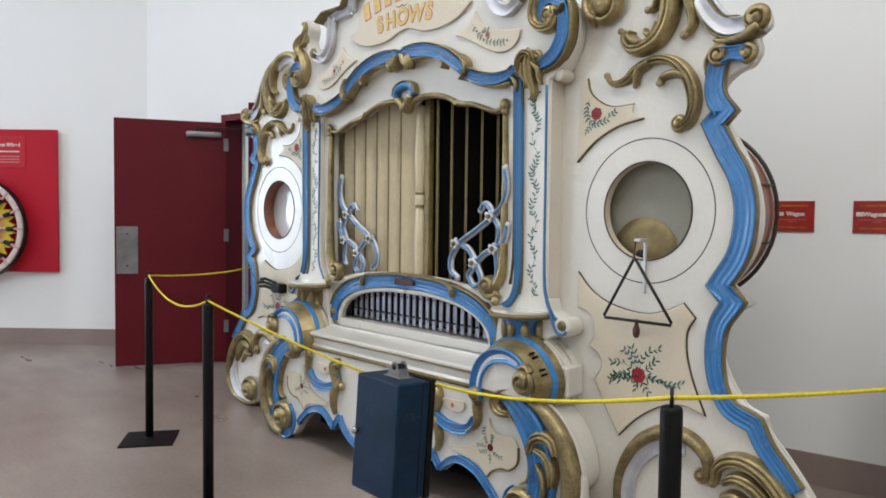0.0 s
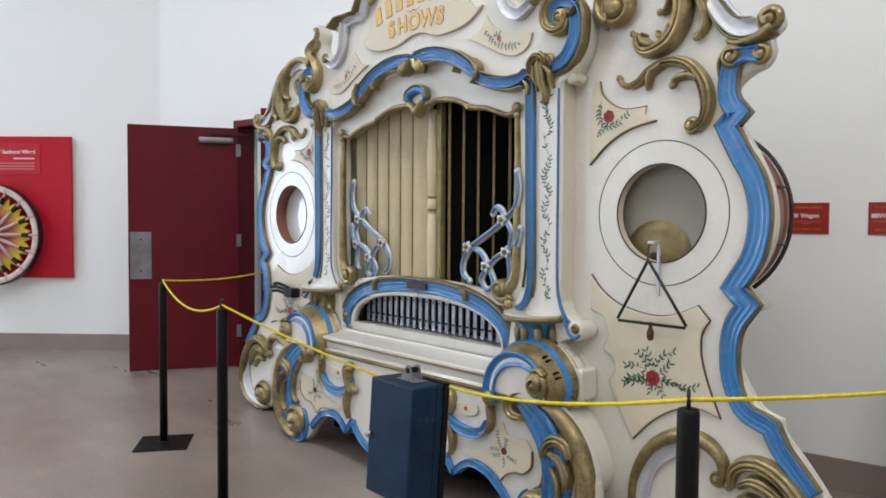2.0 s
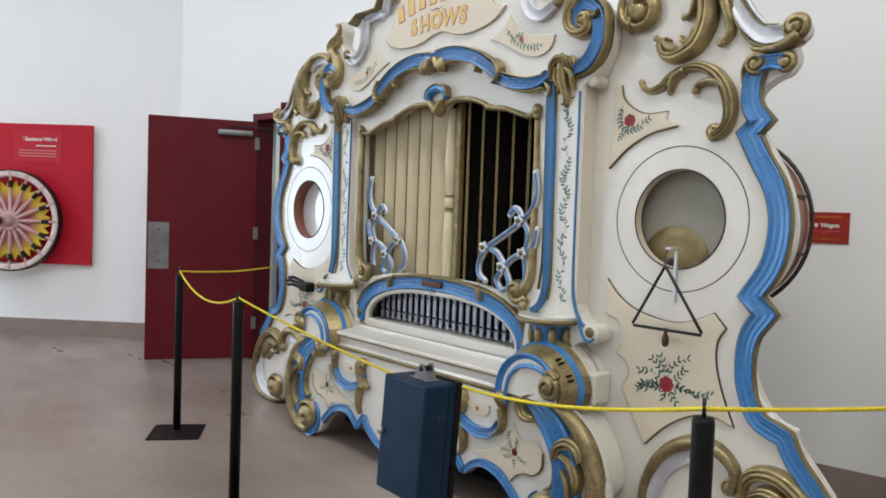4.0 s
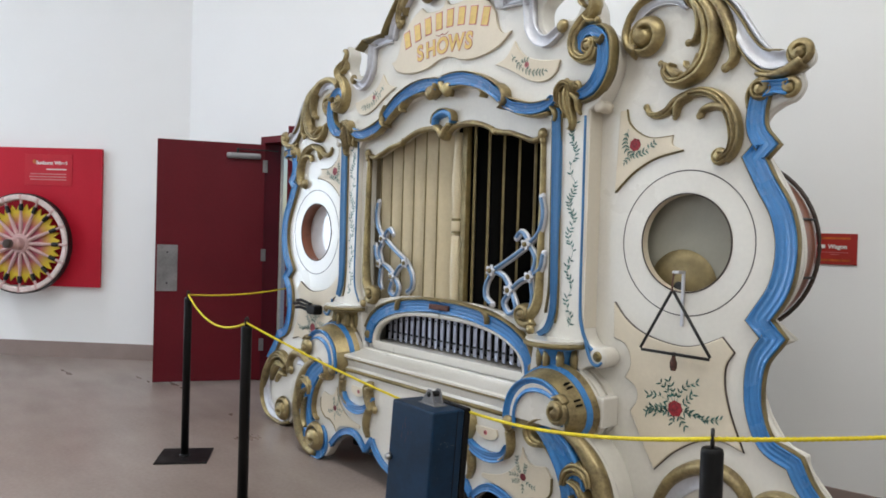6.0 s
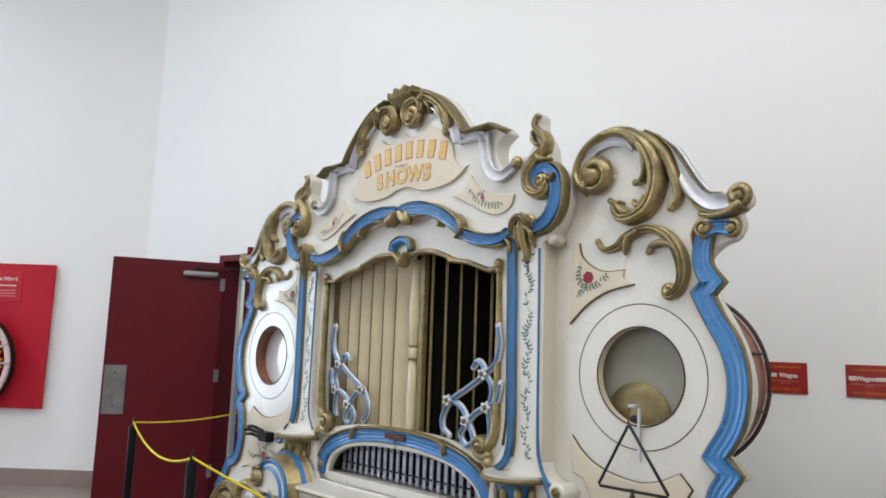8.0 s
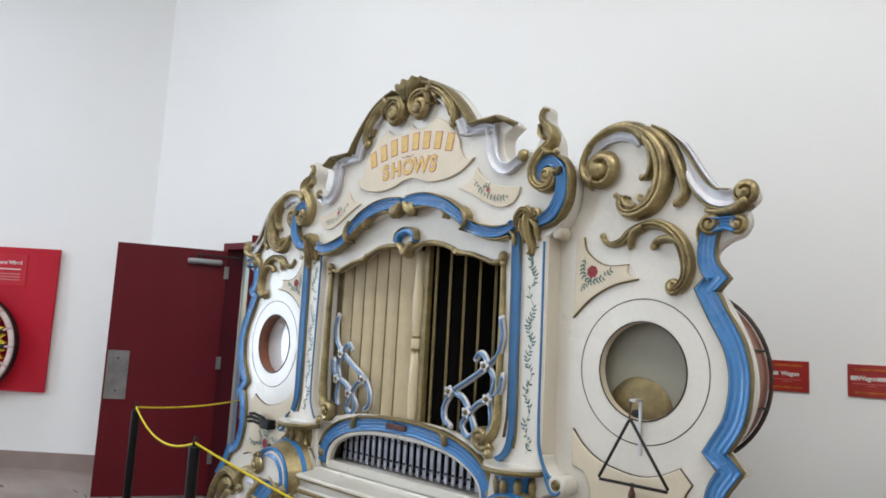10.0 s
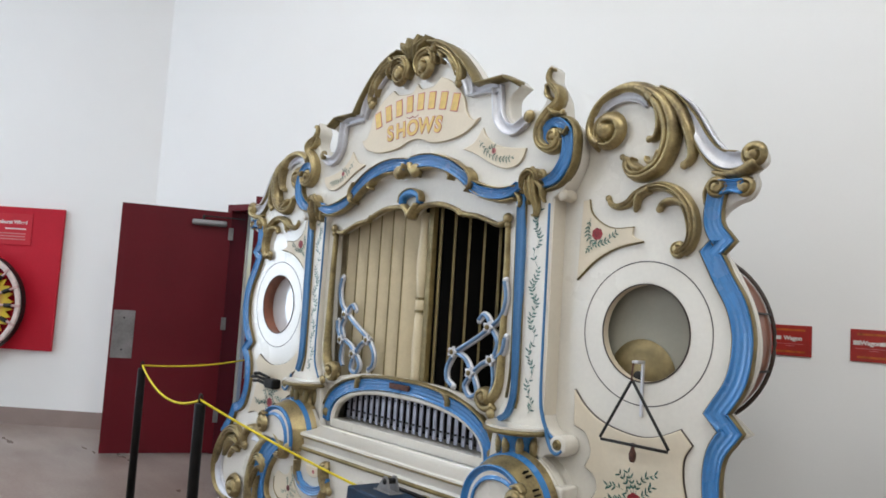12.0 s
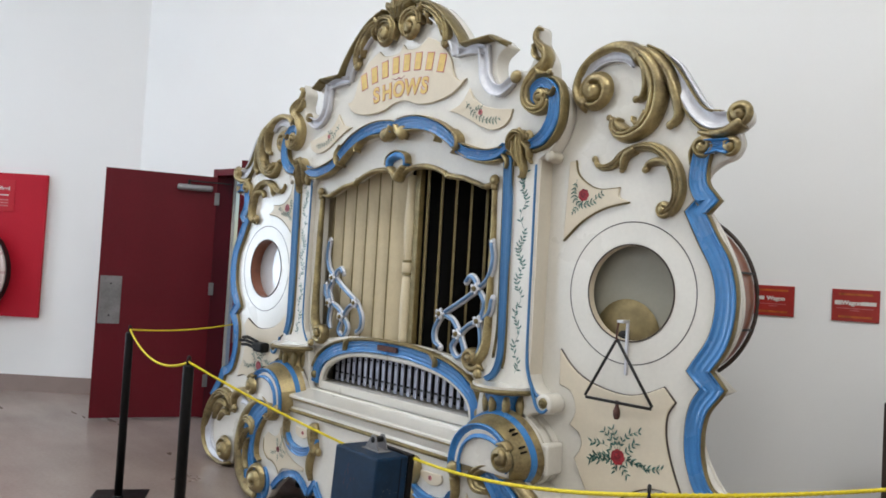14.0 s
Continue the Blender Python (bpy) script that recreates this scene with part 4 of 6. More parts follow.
# centre: front board with the great opening
half = outline(
    [(0.0, 0.66), (0.93, 0.66)],
    [(0.93, 0.66), (0.93, 0.80)],
    [(0.93, 0.80), (0.97, 0.835), (1.02, 0.845), (1.06, 0.86), (1.06, 0.905), (1.02, 0.92)],
    [(1.02, 0.92), (0.975, 0.945), (0.953, 0.99), (0.943, 1.08), (0.942, 1.9)],
    [(0.942, 1.9), (1.0, 1.94), (1.045, 2.02), (1.062, 2.10), (1.04, 2.19), (0.98, 2.25), (0.968, 2.32), (0.94, 2.375), (0.912, 2.42), (0.91, 2.47), (0.895, 2.488)],
    [(0.895, 2.49), (0.868, 2.43), (0.885, 2.36), (0.85, 2.30), (0.80, 2.305), (0.775, 2.275), (0.73, 2.255), (0.685, 2.285), (0.668, 2.34), (0.675, 2.39), (0.735, 2.43)],
    [(0.735, 2.43), (0.66, 2.482), (0.487, 2.475)],
    [(0.487, 2.475), (0.43, 2.56), (0.35, 2.652), (0.26, 2.722), (0.13, 2.775), (0.0, 2.79)])
opening = outline(
    [(0.0, 0.70), (0.655, 0.70)],
    [(0.655, 0.70), (0.66, 0.80), (0.675, 0.90), (0.70, 0.975), (0.735, 1.05), (0.745, 1.3), (0.745, 1.86)],
    [(0.745, 1.86), (0.70, 1.905), (0.60, 1.915), (0.52, 1.95), (0.44, 2.005), (0.32, 2.065), (0.17, 2.095), (0.0, 2.10)])
recess = outline([(0.0, 0.70), (0.59, 0.70)], [(0.59, 0.70), (0.58, 0.78), (0.525, 0.84), (0.40, 0.895), (0.22, 0.926), (0.0, 0.932)])
front = board("front_board", mirrored(half), CF, 0.085, WHITE, organ, holes=[mirrored(opening)], bevel=0.006, label="white carved front board")

# fascia inside, with the wavy gilt lip
lip = [(0.0, 1.882), (0.035, 1.90), (0.075, 1.920), (0.14, 1.927), (0.22, 1.922), (0.30, 1.900), (0.36, 1.872)]
lip2 = [(0.36, 1.872), (0.40, 1.862), (0.47, 1.852), (0.55, 1.825), (0.61, 1.805), (0.66, 1.815)]
fas_in = outline([(0.0, 1.02), (0.3, 1.015), (0.5, 0.985), (0.60, 0.99)], [(0.60, 0.99), (0.65, 1.03), (0.668, 1.10), (0.668, 1.80)], [(0.668, 1.80), (0.61, 1.805), (0.55, 1.825), (0.47, 1.852), (0.36, 1.875)], [(0.36, 1.875), (0.30, 1.900), (0.22, 1.922), (0.14, 1.927), (0.075, 1.920), (0.0, 1.882)])
fas_out = outline([(0.0, 0.97), (0.72, 0.93)], [(0.72, 0.93), (0.79, 1.0), (0.79, 2.0)], [(0.79, 2.0), (0.55, 2.06), (0.0, 2.13)])
fascia = board("fascia", mirrored(fas_out), CF + 0.032, 0.05, WHITE, organ, holes=[mirrored(fas_in)], bevel=0.008, label="cream-white inner fascia")
for s in (1, -1):
    f = lambda pts, s=s: flip(pts, s)
    sweeps("gilt_lip", [(f(lip), [0.012, 0.015, 0.012], 0.022, CF + 0.034, ROUND), (f(lip2), [0.014, 0.012, 0.014], 0.022, CF + 0.034, ROUND),
                        (f([(0.34, 1.89), (0.365, 1.862), (0.385, 1.868)]), 0.01, 0.026, CF + 0.034, ROUND)], GOLD, fascia, "wavy gilt lip", balls=[(s * 0.675, 1.83, 0.026, CF + 0.02)])
    sweeps("gilt_post", [(f([(0.672, 1.80), (0.678, 1.60), (0.678, 1.30), (0.676, 1.14), (0.66, 1.06), (0.61, 1.0)]), [0.012, 0.014, 0.014, 0.018, 0.026], [0.02, 0.025, 0.03, 0.04], CF + 0.034, ROUND),
                         (f(spiral(0.60, 1.02, 0.055, 0.012, 330, -1.3)), [0.022, 0.018, 0.012], [0.03, 0.04, 0.05], CF + 0.03, ROUND)], GOLD, fascia, "gilt side post and scroll", balls=[(s * 0.60, 1.02, 0.02, CF - 0.01), (s * 0.677, 1.80, 0.018, CF + 0.02), (s * 0.655, 0.955, 0.024, CF)])
    if s > 0:
        sweeps("blue_stripe", [(f([(0.777, 1.93), (0.785, 1.7), (0.79, 1.4), (0.795, 1.15), (0.79, 1.05), (0.76, 0.975), (0.71, 0.94)]), [0.022, 0.022, 0.02, 0.018, 0.012], 0.022, CF, RIDGED)], STRIPE, front, "sky blue column stripe")
        sweeps("stripe_line", [(f([(0.80, 1.9), (0.806, 1.5), (0.812, 1.1), (0.80, 1.0)]), 0.003, 0.012, CF, ROUND), (f([(0.752, 1.88), (0.757, 1.6), (0.762, 1.2), (0.745, 1.04)]), 0.004, 0.014, CF, ROUND)], GOLDD, front)
        sweeps("blue_stripe", [(f([(0.926, 1.88), (0.928, 1.5), (0.93, 1.1), (0.945, 0.99), (0.98, 0.925), (1.02, 0.90)]), [0.0055, 0.0055, 0.006, 0.009], 0.008, CF, ROUND)], STRIPE, front)
    else:
        sweeps("blue_stripe", [(f([(0.885, 1.90), (0.882, 1.6), (0.878, 1.3), (0.885, 1.08), (0.915, 0.98)]), [0.026, 0.027, 0.028, 0.026, 0.016], 0.02, CF, RIDGED)], STRIPE, front, "sky blue column stripe")
        sweeps("stripe_line", [(f([(0.852, 1.90), (0.848, 1.5), (0.848, 1.1), (0.872, 0.98)]), 0.003, 0.01, CF, ROUND), (f([(0.916, 1.90), (0.915, 1.5), (0.912, 1.1), (0.935, 0.99)]), 0.003, 0.012, CF, ROUND)], GOLDD, front)
        sweeps("blue_stripe", [(f([(0.748, 1.90), (0.752, 1.5), (0.756, 1.15), (0.745, 1.04), (0.70, 0.96)]), 0.0045, 0.008, CF, ROUND)], STRIPE, front)
    roll = part("foot_roll", lathe_bm([(0.03, 0.0), (0.04, 0.003), (0.043, 0.012), (0.043, 0.09), (0.040, 0.097), (0.032, 0.1)], 28, "Y"), WHITE, front, "white foot roll", True)
    roll.location = (s * 1.037, -0.0005, 0.884)
    sweeps("foot_curl", [(f([(0.972, 0.955), (0.985, 0.91), (1.012, 0.862), (1.04, 0.854), (1.062, 0.87)]), [0.004, 0.006, 0.008, 0.008, 0.005], 0.008, CF - 0.014, ROUND)], STRIPE, front, "blue line round the foot roll")
    sweeps("foot_eye", [], GOLDD, front, "gilt eye of the foot roll", curls=[(s * 1.038, 0.89, 0.022, CF - 0.013, 180 if s > 0 else 0, -s)])
    # side of the column, yellowish light put in as cream, and the small roll on top
    xs = sorted((s * 0.9425, s * 0.949))
    part("column_return", box_bm(xs[0], xs[1], -0.082, -0.0005, 0.99, 1.9), PALE, front, "column side, tinted cream for the yellowish light on it")
    roll = part("return_roll", lathe_bm([(0.008, 0.0), (0.024, 0.004), (0.028, 0.03), (0.022, 0.06), (0.026, 0.075), (0.012, 0.082)], 18, "Y"), PALE, front, "small cream roll", True)
    roll.location = (s * 0.985, -0.002, 1.915)
    # vine painted on the column
    vine = [((0.868 if s > 0 else 0.8) + 0.015 * math.sin(k * 1.6), 0.99 + k * 0.036) for k in range(25)]
    items = garland(vine, 0.024, 0.0038, s, 5, 0.0125, 0.42)
    attach("painted_vine", leaves_mesh(items, CF), GREEN, front, "green painted vine")
    # arched blue band over the opening
    arch = [[(0.015, 2.135), (0.10, 2.142), (0.20, 2.132), (0.32, 2.095), (0.42, 2.035), (0.455, 2.005)], [(0.47, 1.99), (0.54, 1.955), (0.65, 1.935), (0.72, 1.94), (0.77, 1.965)]]
    for run, w in zip(arch, ([0.028, 0.03, 0.027, 0.022], [0.022, 0.024, 0.02])):
        sweeps("arch_band", [(f(run), w, 0.045, CF, RIDGED)], BLUE, front, "sky blue arched band")
    sweeps("arch_gilding", [(f([(0.10, 2.105), (0.22, 2.10), (0.33, 2.06), (0.42, 2.005), (0.48, 1.962), (0.56, 1.925), (0.66, 1.905), (0.74, 1.91)]), 0.008, 0.038, CF, ROUND),
                            (f([(0.03, 2.17), (0.12, 2.176), (0.22, 2.165), (0.34, 2.125), (0.445, 2.06), (0.47, 2.02), (0.56, 1.985), (0.66, 1.962), (0.75, 1.965)]), 0.005, 0.045, CF, ROUND),
                            (f([(0.44, 2.075), (0.475, 2.03), (0.475, 1.985), (0.45, 1.96)]), [0.008, 0.016, 0.014, 0.006], 0.055, CF, ROUND),
                            (f([(0.02, 2.14), (0.04, 2.10), (0.075, 2.085)]), [0.016, 0.02, 0.02], 0.05, CF, ROUND),
                            (f([(0.28, 2.085), (0.32, 2.055), (0.315, 2.03)]), [0.006, 0.013, 0.006], 0.04, CF, ROUND)],
           GOLD, front, "gilt mouldings of the arch", balls=[(s * 0.066, 2.098, 0.038, CF - 0.022)])
    # gilt knot where arch and column meet
    sweeps("corner_leaf", [(f([(0.79, 1.95), (0.80, 1.99), (0.835, 2.02), (0.868, 2.008), (0.872, 1.975)]), [0.008, 0.014, 0.018, 0.018, 0.01], [0.05, 0.07, 0.07, 0.05], CF, ACAN),
                           (f([(0.845, 2.03), (0.85, 1.97), (0.852, 1.91), (0.866, 1.865), (0.862, 1.835), (0.845, 1.83)]), [0.008, 0.022, 0.024, 0.02, 0.013, 0.006], [0.045, 0.065, 0.055, 0.04, 0.03], CF, ACAN),
                           (f([(0.82, 1.985), (0.812, 1.94), (0.822, 1.905), (0.815, 1.88)]), [0.012, 0.014, 0.012, 0.004], [0.05, 0.04, 0.02], CF, ROUND),
                           (f([(0.87, 1.975), (0.896, 1.945), (0.893, 1.91), (0.905, 1.885)]), [0.012, 0.014, 0.012, 0.004], [0.05, 0.04, 0.02], CF, ROUND),
                           (f([(0.755, 1.935), (0.775, 1.90), (0.77, 1.87)]), [0.008, 0.014, 0.005], [0.04, 0.03], CF, ROUND)],
           GOLD, front, "gilt acanthus knot", balls=[(s * 0.845, 2.03, 0.014, CF - 0.03)], curls=[(s * 0.788, 1.955, 0.028, CF - 0.012, 90, s), (s * 0.892, 2.0, 0.028, CF - 0.02, 90, -s)])
    # blue scroll and gilt finial on the shoulder
    sweeps("shoulder_scroll", [(f([(0.905, 2.13), (0.897, 2.175), (0.92, 2.215), (0.965, 2.222), (1.01, 2.185), (1.028, 2.12), (1.016, 2.045), (0.97, 1.985), (0.91, 1.962)]), [0.014, 0.018, 0.02, 0.022, 0.026, 0.029, 0.03, 0.026, 0.018], [0.03, 0.035, 0.04, 0.045, 0.045], CF, RIDGED)], BLUE, front, "blue shoulder scroll")
    sweeps("shoulder_edge", [(f([(0.95, 2.25), (1.01, 2.235), (1.05, 2.19), (1.062, 2.12), (1.05, 2.03), (0.995, 1.96), (0.915, 1.935)]), [0.006, 0.012, 0.014, 0.012, 0.009, 0.007], [0.02, 0.035, 0.035, 0.025], CF, ROUND), (f([(0.995, 2.15), (0.998, 2.1), (0.985, 2.05), (0.945, 2.01), (0.90, 1.992)]), 0.005, 0.03, CF, ROUND), (f([(0.985, 2.19), (1.005, 2.165), (1.03, 2.19)]), [0.005, 0.012, 0.006], 0.052, CF, ROUND)], GOLDD, front)
    sweeps("finial", [
        (f([(0.925, 2.462), (0.902, 2.466), (0.893, 2.43), (0.918, 2.39), (0.955, 2.35), (0.955, 2.31), (0.905, 2.265), (0.868, 2.205), (0.875, 2.145), (0.92, 2.112), (0.968, 2.117), (0.985, 2.15)]), [0.006, 0.011, 0.015, 0.02, 0.026, 0.028, 0.028, 0.024, 0.022, 0.022, 0.022, 0.02], [0.02, 0.03, 0.035, 0.045, 0.055, 0.058, 0.058, 0.06], CF, ACAN),
        (f([(0.925, 2.40), (0.96, 2.37), (0.973, 2.325), (0.95, 2.285)]), [0.005, 0.012, 0.014, 0.006], [0.03, 0.05, 0.04], CF, ROUND),
        (f([(0.885, 2.395), (0.892, 2.355), (0.92, 2.33)]), [0.005, 0.012, 0.008], [0.025, 0.04], CF, ROUND),
        (f([(0.925, 2.285), (0.95, 2.262), (0.985, 2.262)]), [0.01, 0.014, 0.006], [0.05, 0.05, 0.03], CF, ROUND)],
        GOLD, front, "gilt S-scroll finial", balls=[(s * 0.798, 2.274, 0.03, CF - 0.012), (s * 0.882, 2.397, 0.011, CF - 0.01), (s * 0.985, 2.262, 0.014, CF - 0.02)], curls=[(s * 0.948, 2.163, 0.037, CF - 0.022, 60 if s > 0 else 120, s)])
    # pediment mouldings
    sweeps("pediment_cove", [(f([(0.155, 2.715), (0.24, 2.675), (0.33, 2.60), (0.40, 2.51), (0.425, 2.44)]), [0.02, 0.03, 0.032, 0.03, 0.026], 0.03, CF, COVE),
                             (f([(0.43, 2.445), (0.50, 2.445), (0.56, 2.44), (0.60, 2.43)]), 0.022, 0.03, CF, COVE),
                             (f([(0.60, 2.445), (0.61, 2.37), (0.62, 2.30), (0.66, 2.245), (0.72, 2.225), (0.785, 2.258)]), [0.03, 0.028, 0.028, 0.026, 0.02], 0.032, CF, COVE)], SILVER, front, "silver coved moulding")
    sweeps("pediment_gilding", [(f([(0.12, 2.762), (0.24, 2.72), (0.34, 2.645), (0.428, 2.548), (0.48, 2.472)]), [0.012, 0.014, 0.012], 0.06, CF, ROUND), (f([(0.48, 2.472), (0.66, 2.474)]), 0.012, 0.06, CF, ROUND), (f([(0.66, 2.474), (0.73, 2.434)]), 0.012, 0.06, CF, ROUND)], GOLDD, front, "gilt pediment edge")
    sweeps("pediment_leaf", [(f([(0.15, 2.735), (0.24, 2.698), (0.315, 2.635), (0.352, 2.565), (0.35, 2.512)]), [0.018, 0.026, 0.03, 0.028, 0.02], [0.055, 0.06, 0.055, 0.05], CF, ACAN),
                             (f([(0.26, 2.665), (0.30, 2.61), (0.318, 2.55)]), [0.01, 0.016, 0.008], [0.045, 0.05, 0.03], CF, ROUND)], GOLD, front, "gilt hanging acanthus", balls=[(s * 0.345, 2.508, 0.027, CF - 0.02)])
    sweeps("crest_volute", [(f([(0.165, 2.64), (0.155, 2.69), (0.115, 2.715), (0.06, 2.70), (0.035, 2.655), (0.055, 2.60)]), [0.012, 0.018, 0.022, 0.024, 0.022, 0.016], [0.06, 0.07, 0.07, 0.06], CF, ACAN),
                            (f([(0.13, 2.70), (0.175, 2.715), (0.185, 2.745), (0.165, 2.762)]), [0.012, 0.022, 0.018, 0.006], [0.05, 0.065, 0.05], CF, ROUND),
                            (f([(0.185, 2.70), (0.215, 2.665), (0.21, 2.63)]), [0.008, 0.016, 0.006], [0.045, 0.05, 0.03], CF, ROUND)], GOLD, front, "gilt crest volute", curls=[(s * 0.1, 2.632, 0.066, CF - 0.02, 100, -s)])
    # small cream panels beside the name board
    pan = outline([(0.512, 2.265), (0.54, 2.22), (0.60, 2.175), (0.68, 2.15), (0.785, 2.135)], [(0.785, 2.135), (0.765, 2.085), (0.72, 2.058), (0.66, 2.055), (0.59, 2.078), (0.51, 2.122), (0.44, 2.155), (0.385, 2.175)], [(0.385, 2.175), (0.46, 2.20), (0.512, 2.265)])
    board("cream_panel", f(pan), CF - 0.010, 0.010, CREAM, front, bevel=0.003, label="small cream panel with painted sprig")
    spray = garland([(0.497, 2.205), (0.528, 2.161), (0.574, 2.127), (0.628, 2.103), (0.68, 2.097), (0.716, 2.107)], 0.021, 0.0032, s, 3, 0.016, 0.1) + garland([(0.545, 2.15), (0.575, 2.165), (0.60, 2.16)], 0.018, 0.003, s, 4, 0.014)
    attach("painted_spray", leaves_mesh(spray, CF - 0.010), GREEN, front)
    bloom("painted_rose", s * 0.592, 2.143, 0.013, CF - 0.010, PINK, front)

sweeps("crest_leaf", [([(-0.02, 2.70), (-0.05, 2.745), (-0.085, 2.775), (-0.10, 2.80)], [0.014, 0.024, 0.022, 0.008], [0.05, 0.075, 0.05], CF, LEAFP), ([(0.02, 2.70), (0.05, 2.745), (0.085, 2.775), (0.10, 2.80)], [0.014, 0.024, 0.022, 0.008], [0.05, 0.075, 0.05], CF, LEAFP), ([(-0.012, 2.69), (-0.022, 2.75), (-0.035, 2.81)], [0.014, 0.024, 0.009], [0.06, 0.085, 0.06], CF, LEAFP), ([(0.012, 2.69), (0.024, 2.75), (0.045, 2.812)], [0.014, 0.024, 0.009], [0.06, 0.085, 0.06], CF, LEAFP)], GOLDD, front, "gilt crest leaf")
# name board
sign = outline([(0.04, 2.268), (0.085, 2.258), (0.16, 2.234), (0.267, 2.229), (0.38, 2.248), (0.446, 2.28), (0.49, 2.316)], [(0.49, 2.316), (0.443, 2.313), (0.40, 2.355), (0.38, 2.425), (0.33, 2.492), (0.265, 2.54), (0.206, 2.565)],
               [(0.206, 2.565), (0.15, 2.53), (0.086, 2.526)], [(0.086, 2.526), (0.05, 2.535), (0.022, 2.562)], [(0.022, 2.562), (-0.01, 2.524), (-0.07, 2.52)], [(-0.07, 2.52), (-0.13, 2.53), (-0.17, 2.56)],
               [(-0.17, 2.56), (-0.235, 2.53), (-0.29, 2.49), (-0.34, 2.43), (-0.36, 2.37), (-0.385, 2.325), (-0.43, 2.312)], [(-0.43, 2.312), (-0.385, 2.262), (-0.31, 2.236), (-0.22, 2.226), (-0.11, 2.234), (-0.03, 2.26), (0.04, 2.268)])[:-1]
name_board = board("name_board", sign, CF - 0.014, 0.014, CREAM, front, bevel=0.004, label="cream name board with gold lettering")
for k in range(8):
    ch_u = -0.285 + k * 0.0865
    off = (ch_u - 0.025) / 0.31
    for w, h, dd, mt in ((0.0265, 0.046, 0.0152, PINK), (0.022, 0.0415, 0.0162, LETTER)):
        bar = part("name_bar", box_bm(-w, w, -0.0006, 0.0006, -h, h), mt, name_board)
        bar.matrix_local = pose(ch_u, CF - dd, 2.462 - 0.05 * off * off, 0, 13 * off, 0)
for k, ch in enumerate("SHOWS"):
    u = (-0.172, -0.085, 0.008, 0.112, 0.205)[k]
    m = pose(u, CF - 0.0152, 2.328 - 0.25 * (u - 0.015) ** 2, 90, 0, 0) @ pose(0, 0, 0, 0, 0, 8 - k * 4)
    letters("letter", ch, 0.112, m, PINK, name_board, fat=0.0062, depth=0.0004)
    letters("letter", ch, 0.112, m @ pose(0, 0, 0.0016), LETTER, name_board, fat=0.0032, depth=0.0004)
sweeps("name_flourish", [([(-0.05, 2.395), (-0.02, 2.385), (0.0, 2.392), (0.02, 2.385), (0.05, 2.395)], [0.001, 0.003, 0.001], 0.001, CF - 0.0142, ROUND)], ROSE, name_board)
# cartouche over the lip
sweeps("cartouche", [([(-0.07, 1.935), (-0.06, 1.975), (0.0, 1.995), (0.06, 1.975), (0.07, 1.935)], [0.01, 0.02, 0.022, 0.02, 0.01], 0.04, CF + 0.03, ROUND)], BLUE, fascia, "blue and gold cartouche")
sweeps("cartouche_gilding", [([(-0.055, 1.93), (-0.02, 1.90), (0.0, 1.875), (0.02, 1.90), (0.055, 1.93)], [0.014, 0.018, 0.022, 0.018, 0.014], 0.05, CF + 0.034, ROUND), ([(-0.085, 1.945), (-0.07, 1.99), (0.0, 2.015), (0.07, 1.99), (0.085, 1.945)], 0.006, 0.04, CF + 0.03, ROUND)], GOLD, fascia)

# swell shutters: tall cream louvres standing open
# Chamber boards are near-black: the depth's shade is in their colour.
shut = part("shutter_back", box_bm(-0.78, 0.78, 0.235, 0.255, 0.9, 2.0), DARK, organ, "near-black chamber back, coloured for the shade behind the louvres")
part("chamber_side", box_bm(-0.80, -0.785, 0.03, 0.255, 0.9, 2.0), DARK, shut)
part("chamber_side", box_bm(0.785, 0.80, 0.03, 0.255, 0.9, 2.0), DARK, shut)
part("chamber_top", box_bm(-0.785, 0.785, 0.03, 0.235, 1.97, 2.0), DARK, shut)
slat_bm = box_bm(-0.056, 0.056, -0.007, 0.007, 0.96, 1.95, 0.003)
slat0 = part("louvre", slat_bm, SLAT, shut, "tall cream wooden louvre")
slat0.location, slat0.rotation_euler = (-0.715, 0.055, 0), (0, 0, radians(32))
edge0 = part("louvre_edge", box_bm(-0.0575, -0.050, -0.0085, 0.0085, 0.96, 1.95), GOLDD, slat0, "dark gilt edge")
pitch = 0.103
for k in range(1, 7):
    o = copy_thing(slat0, pose(-0.715 + k * pitch, 0.055, 0, 0, 0, 32))
slat1 = part("louvre", box_bm(-0.056, 0.056, -0.0045, 0.0045, 0.96, 1.95, 0.002), SLAT, shut, "tall cream wooden louvre turned open")
slat1.location, slat1.rotation_euler = (0.115, 0.055, 0), (0, 0, radians(-46))
part("louvre_edge", box_bm(0.05, 0.0572, -0.006, 0.0055, 0.96, 1.95), GOLDD, slat1, "dark gilt edge")
for k in range(1, 7):
    copy_thing(slat1, pose(0.115 + k * pitch, 0.055, 0, 0, 0, -46))
spindle = part("spindle", lathe_bm([(0.028, 0.98), (0.028, 1.05), (0.032, 1.2), (0.026, 1.36), (0.018, 1.375), (0.03, 1.39), (0.03, 1.44), (0.018, 1.455), (0.026, 1.47), (0.034, 1.62), (0.026, 1.80), (0.024, 1.90)], 16), SLAT, organ, "cream turned centre spindle", True)
spindle.location = (0.014, 0.03, 0)
for z in (1.382, 1.448):
    part("spindle_ring", ring_bm([(0.016, 0.007), (0.030, 0.007), (0.030, -0.007), (0.016, -0.007)], 16), GOLDD, spindle, "dark gilt ring").matrix_local = pose(0, 0, z, 90, 0, 0)
part("mullion", box_bm(0.048, 0.085, 0.02, 0.055, 0.97, 1.93, 0.004), GOLDD, organ, "gilt centre mullion")

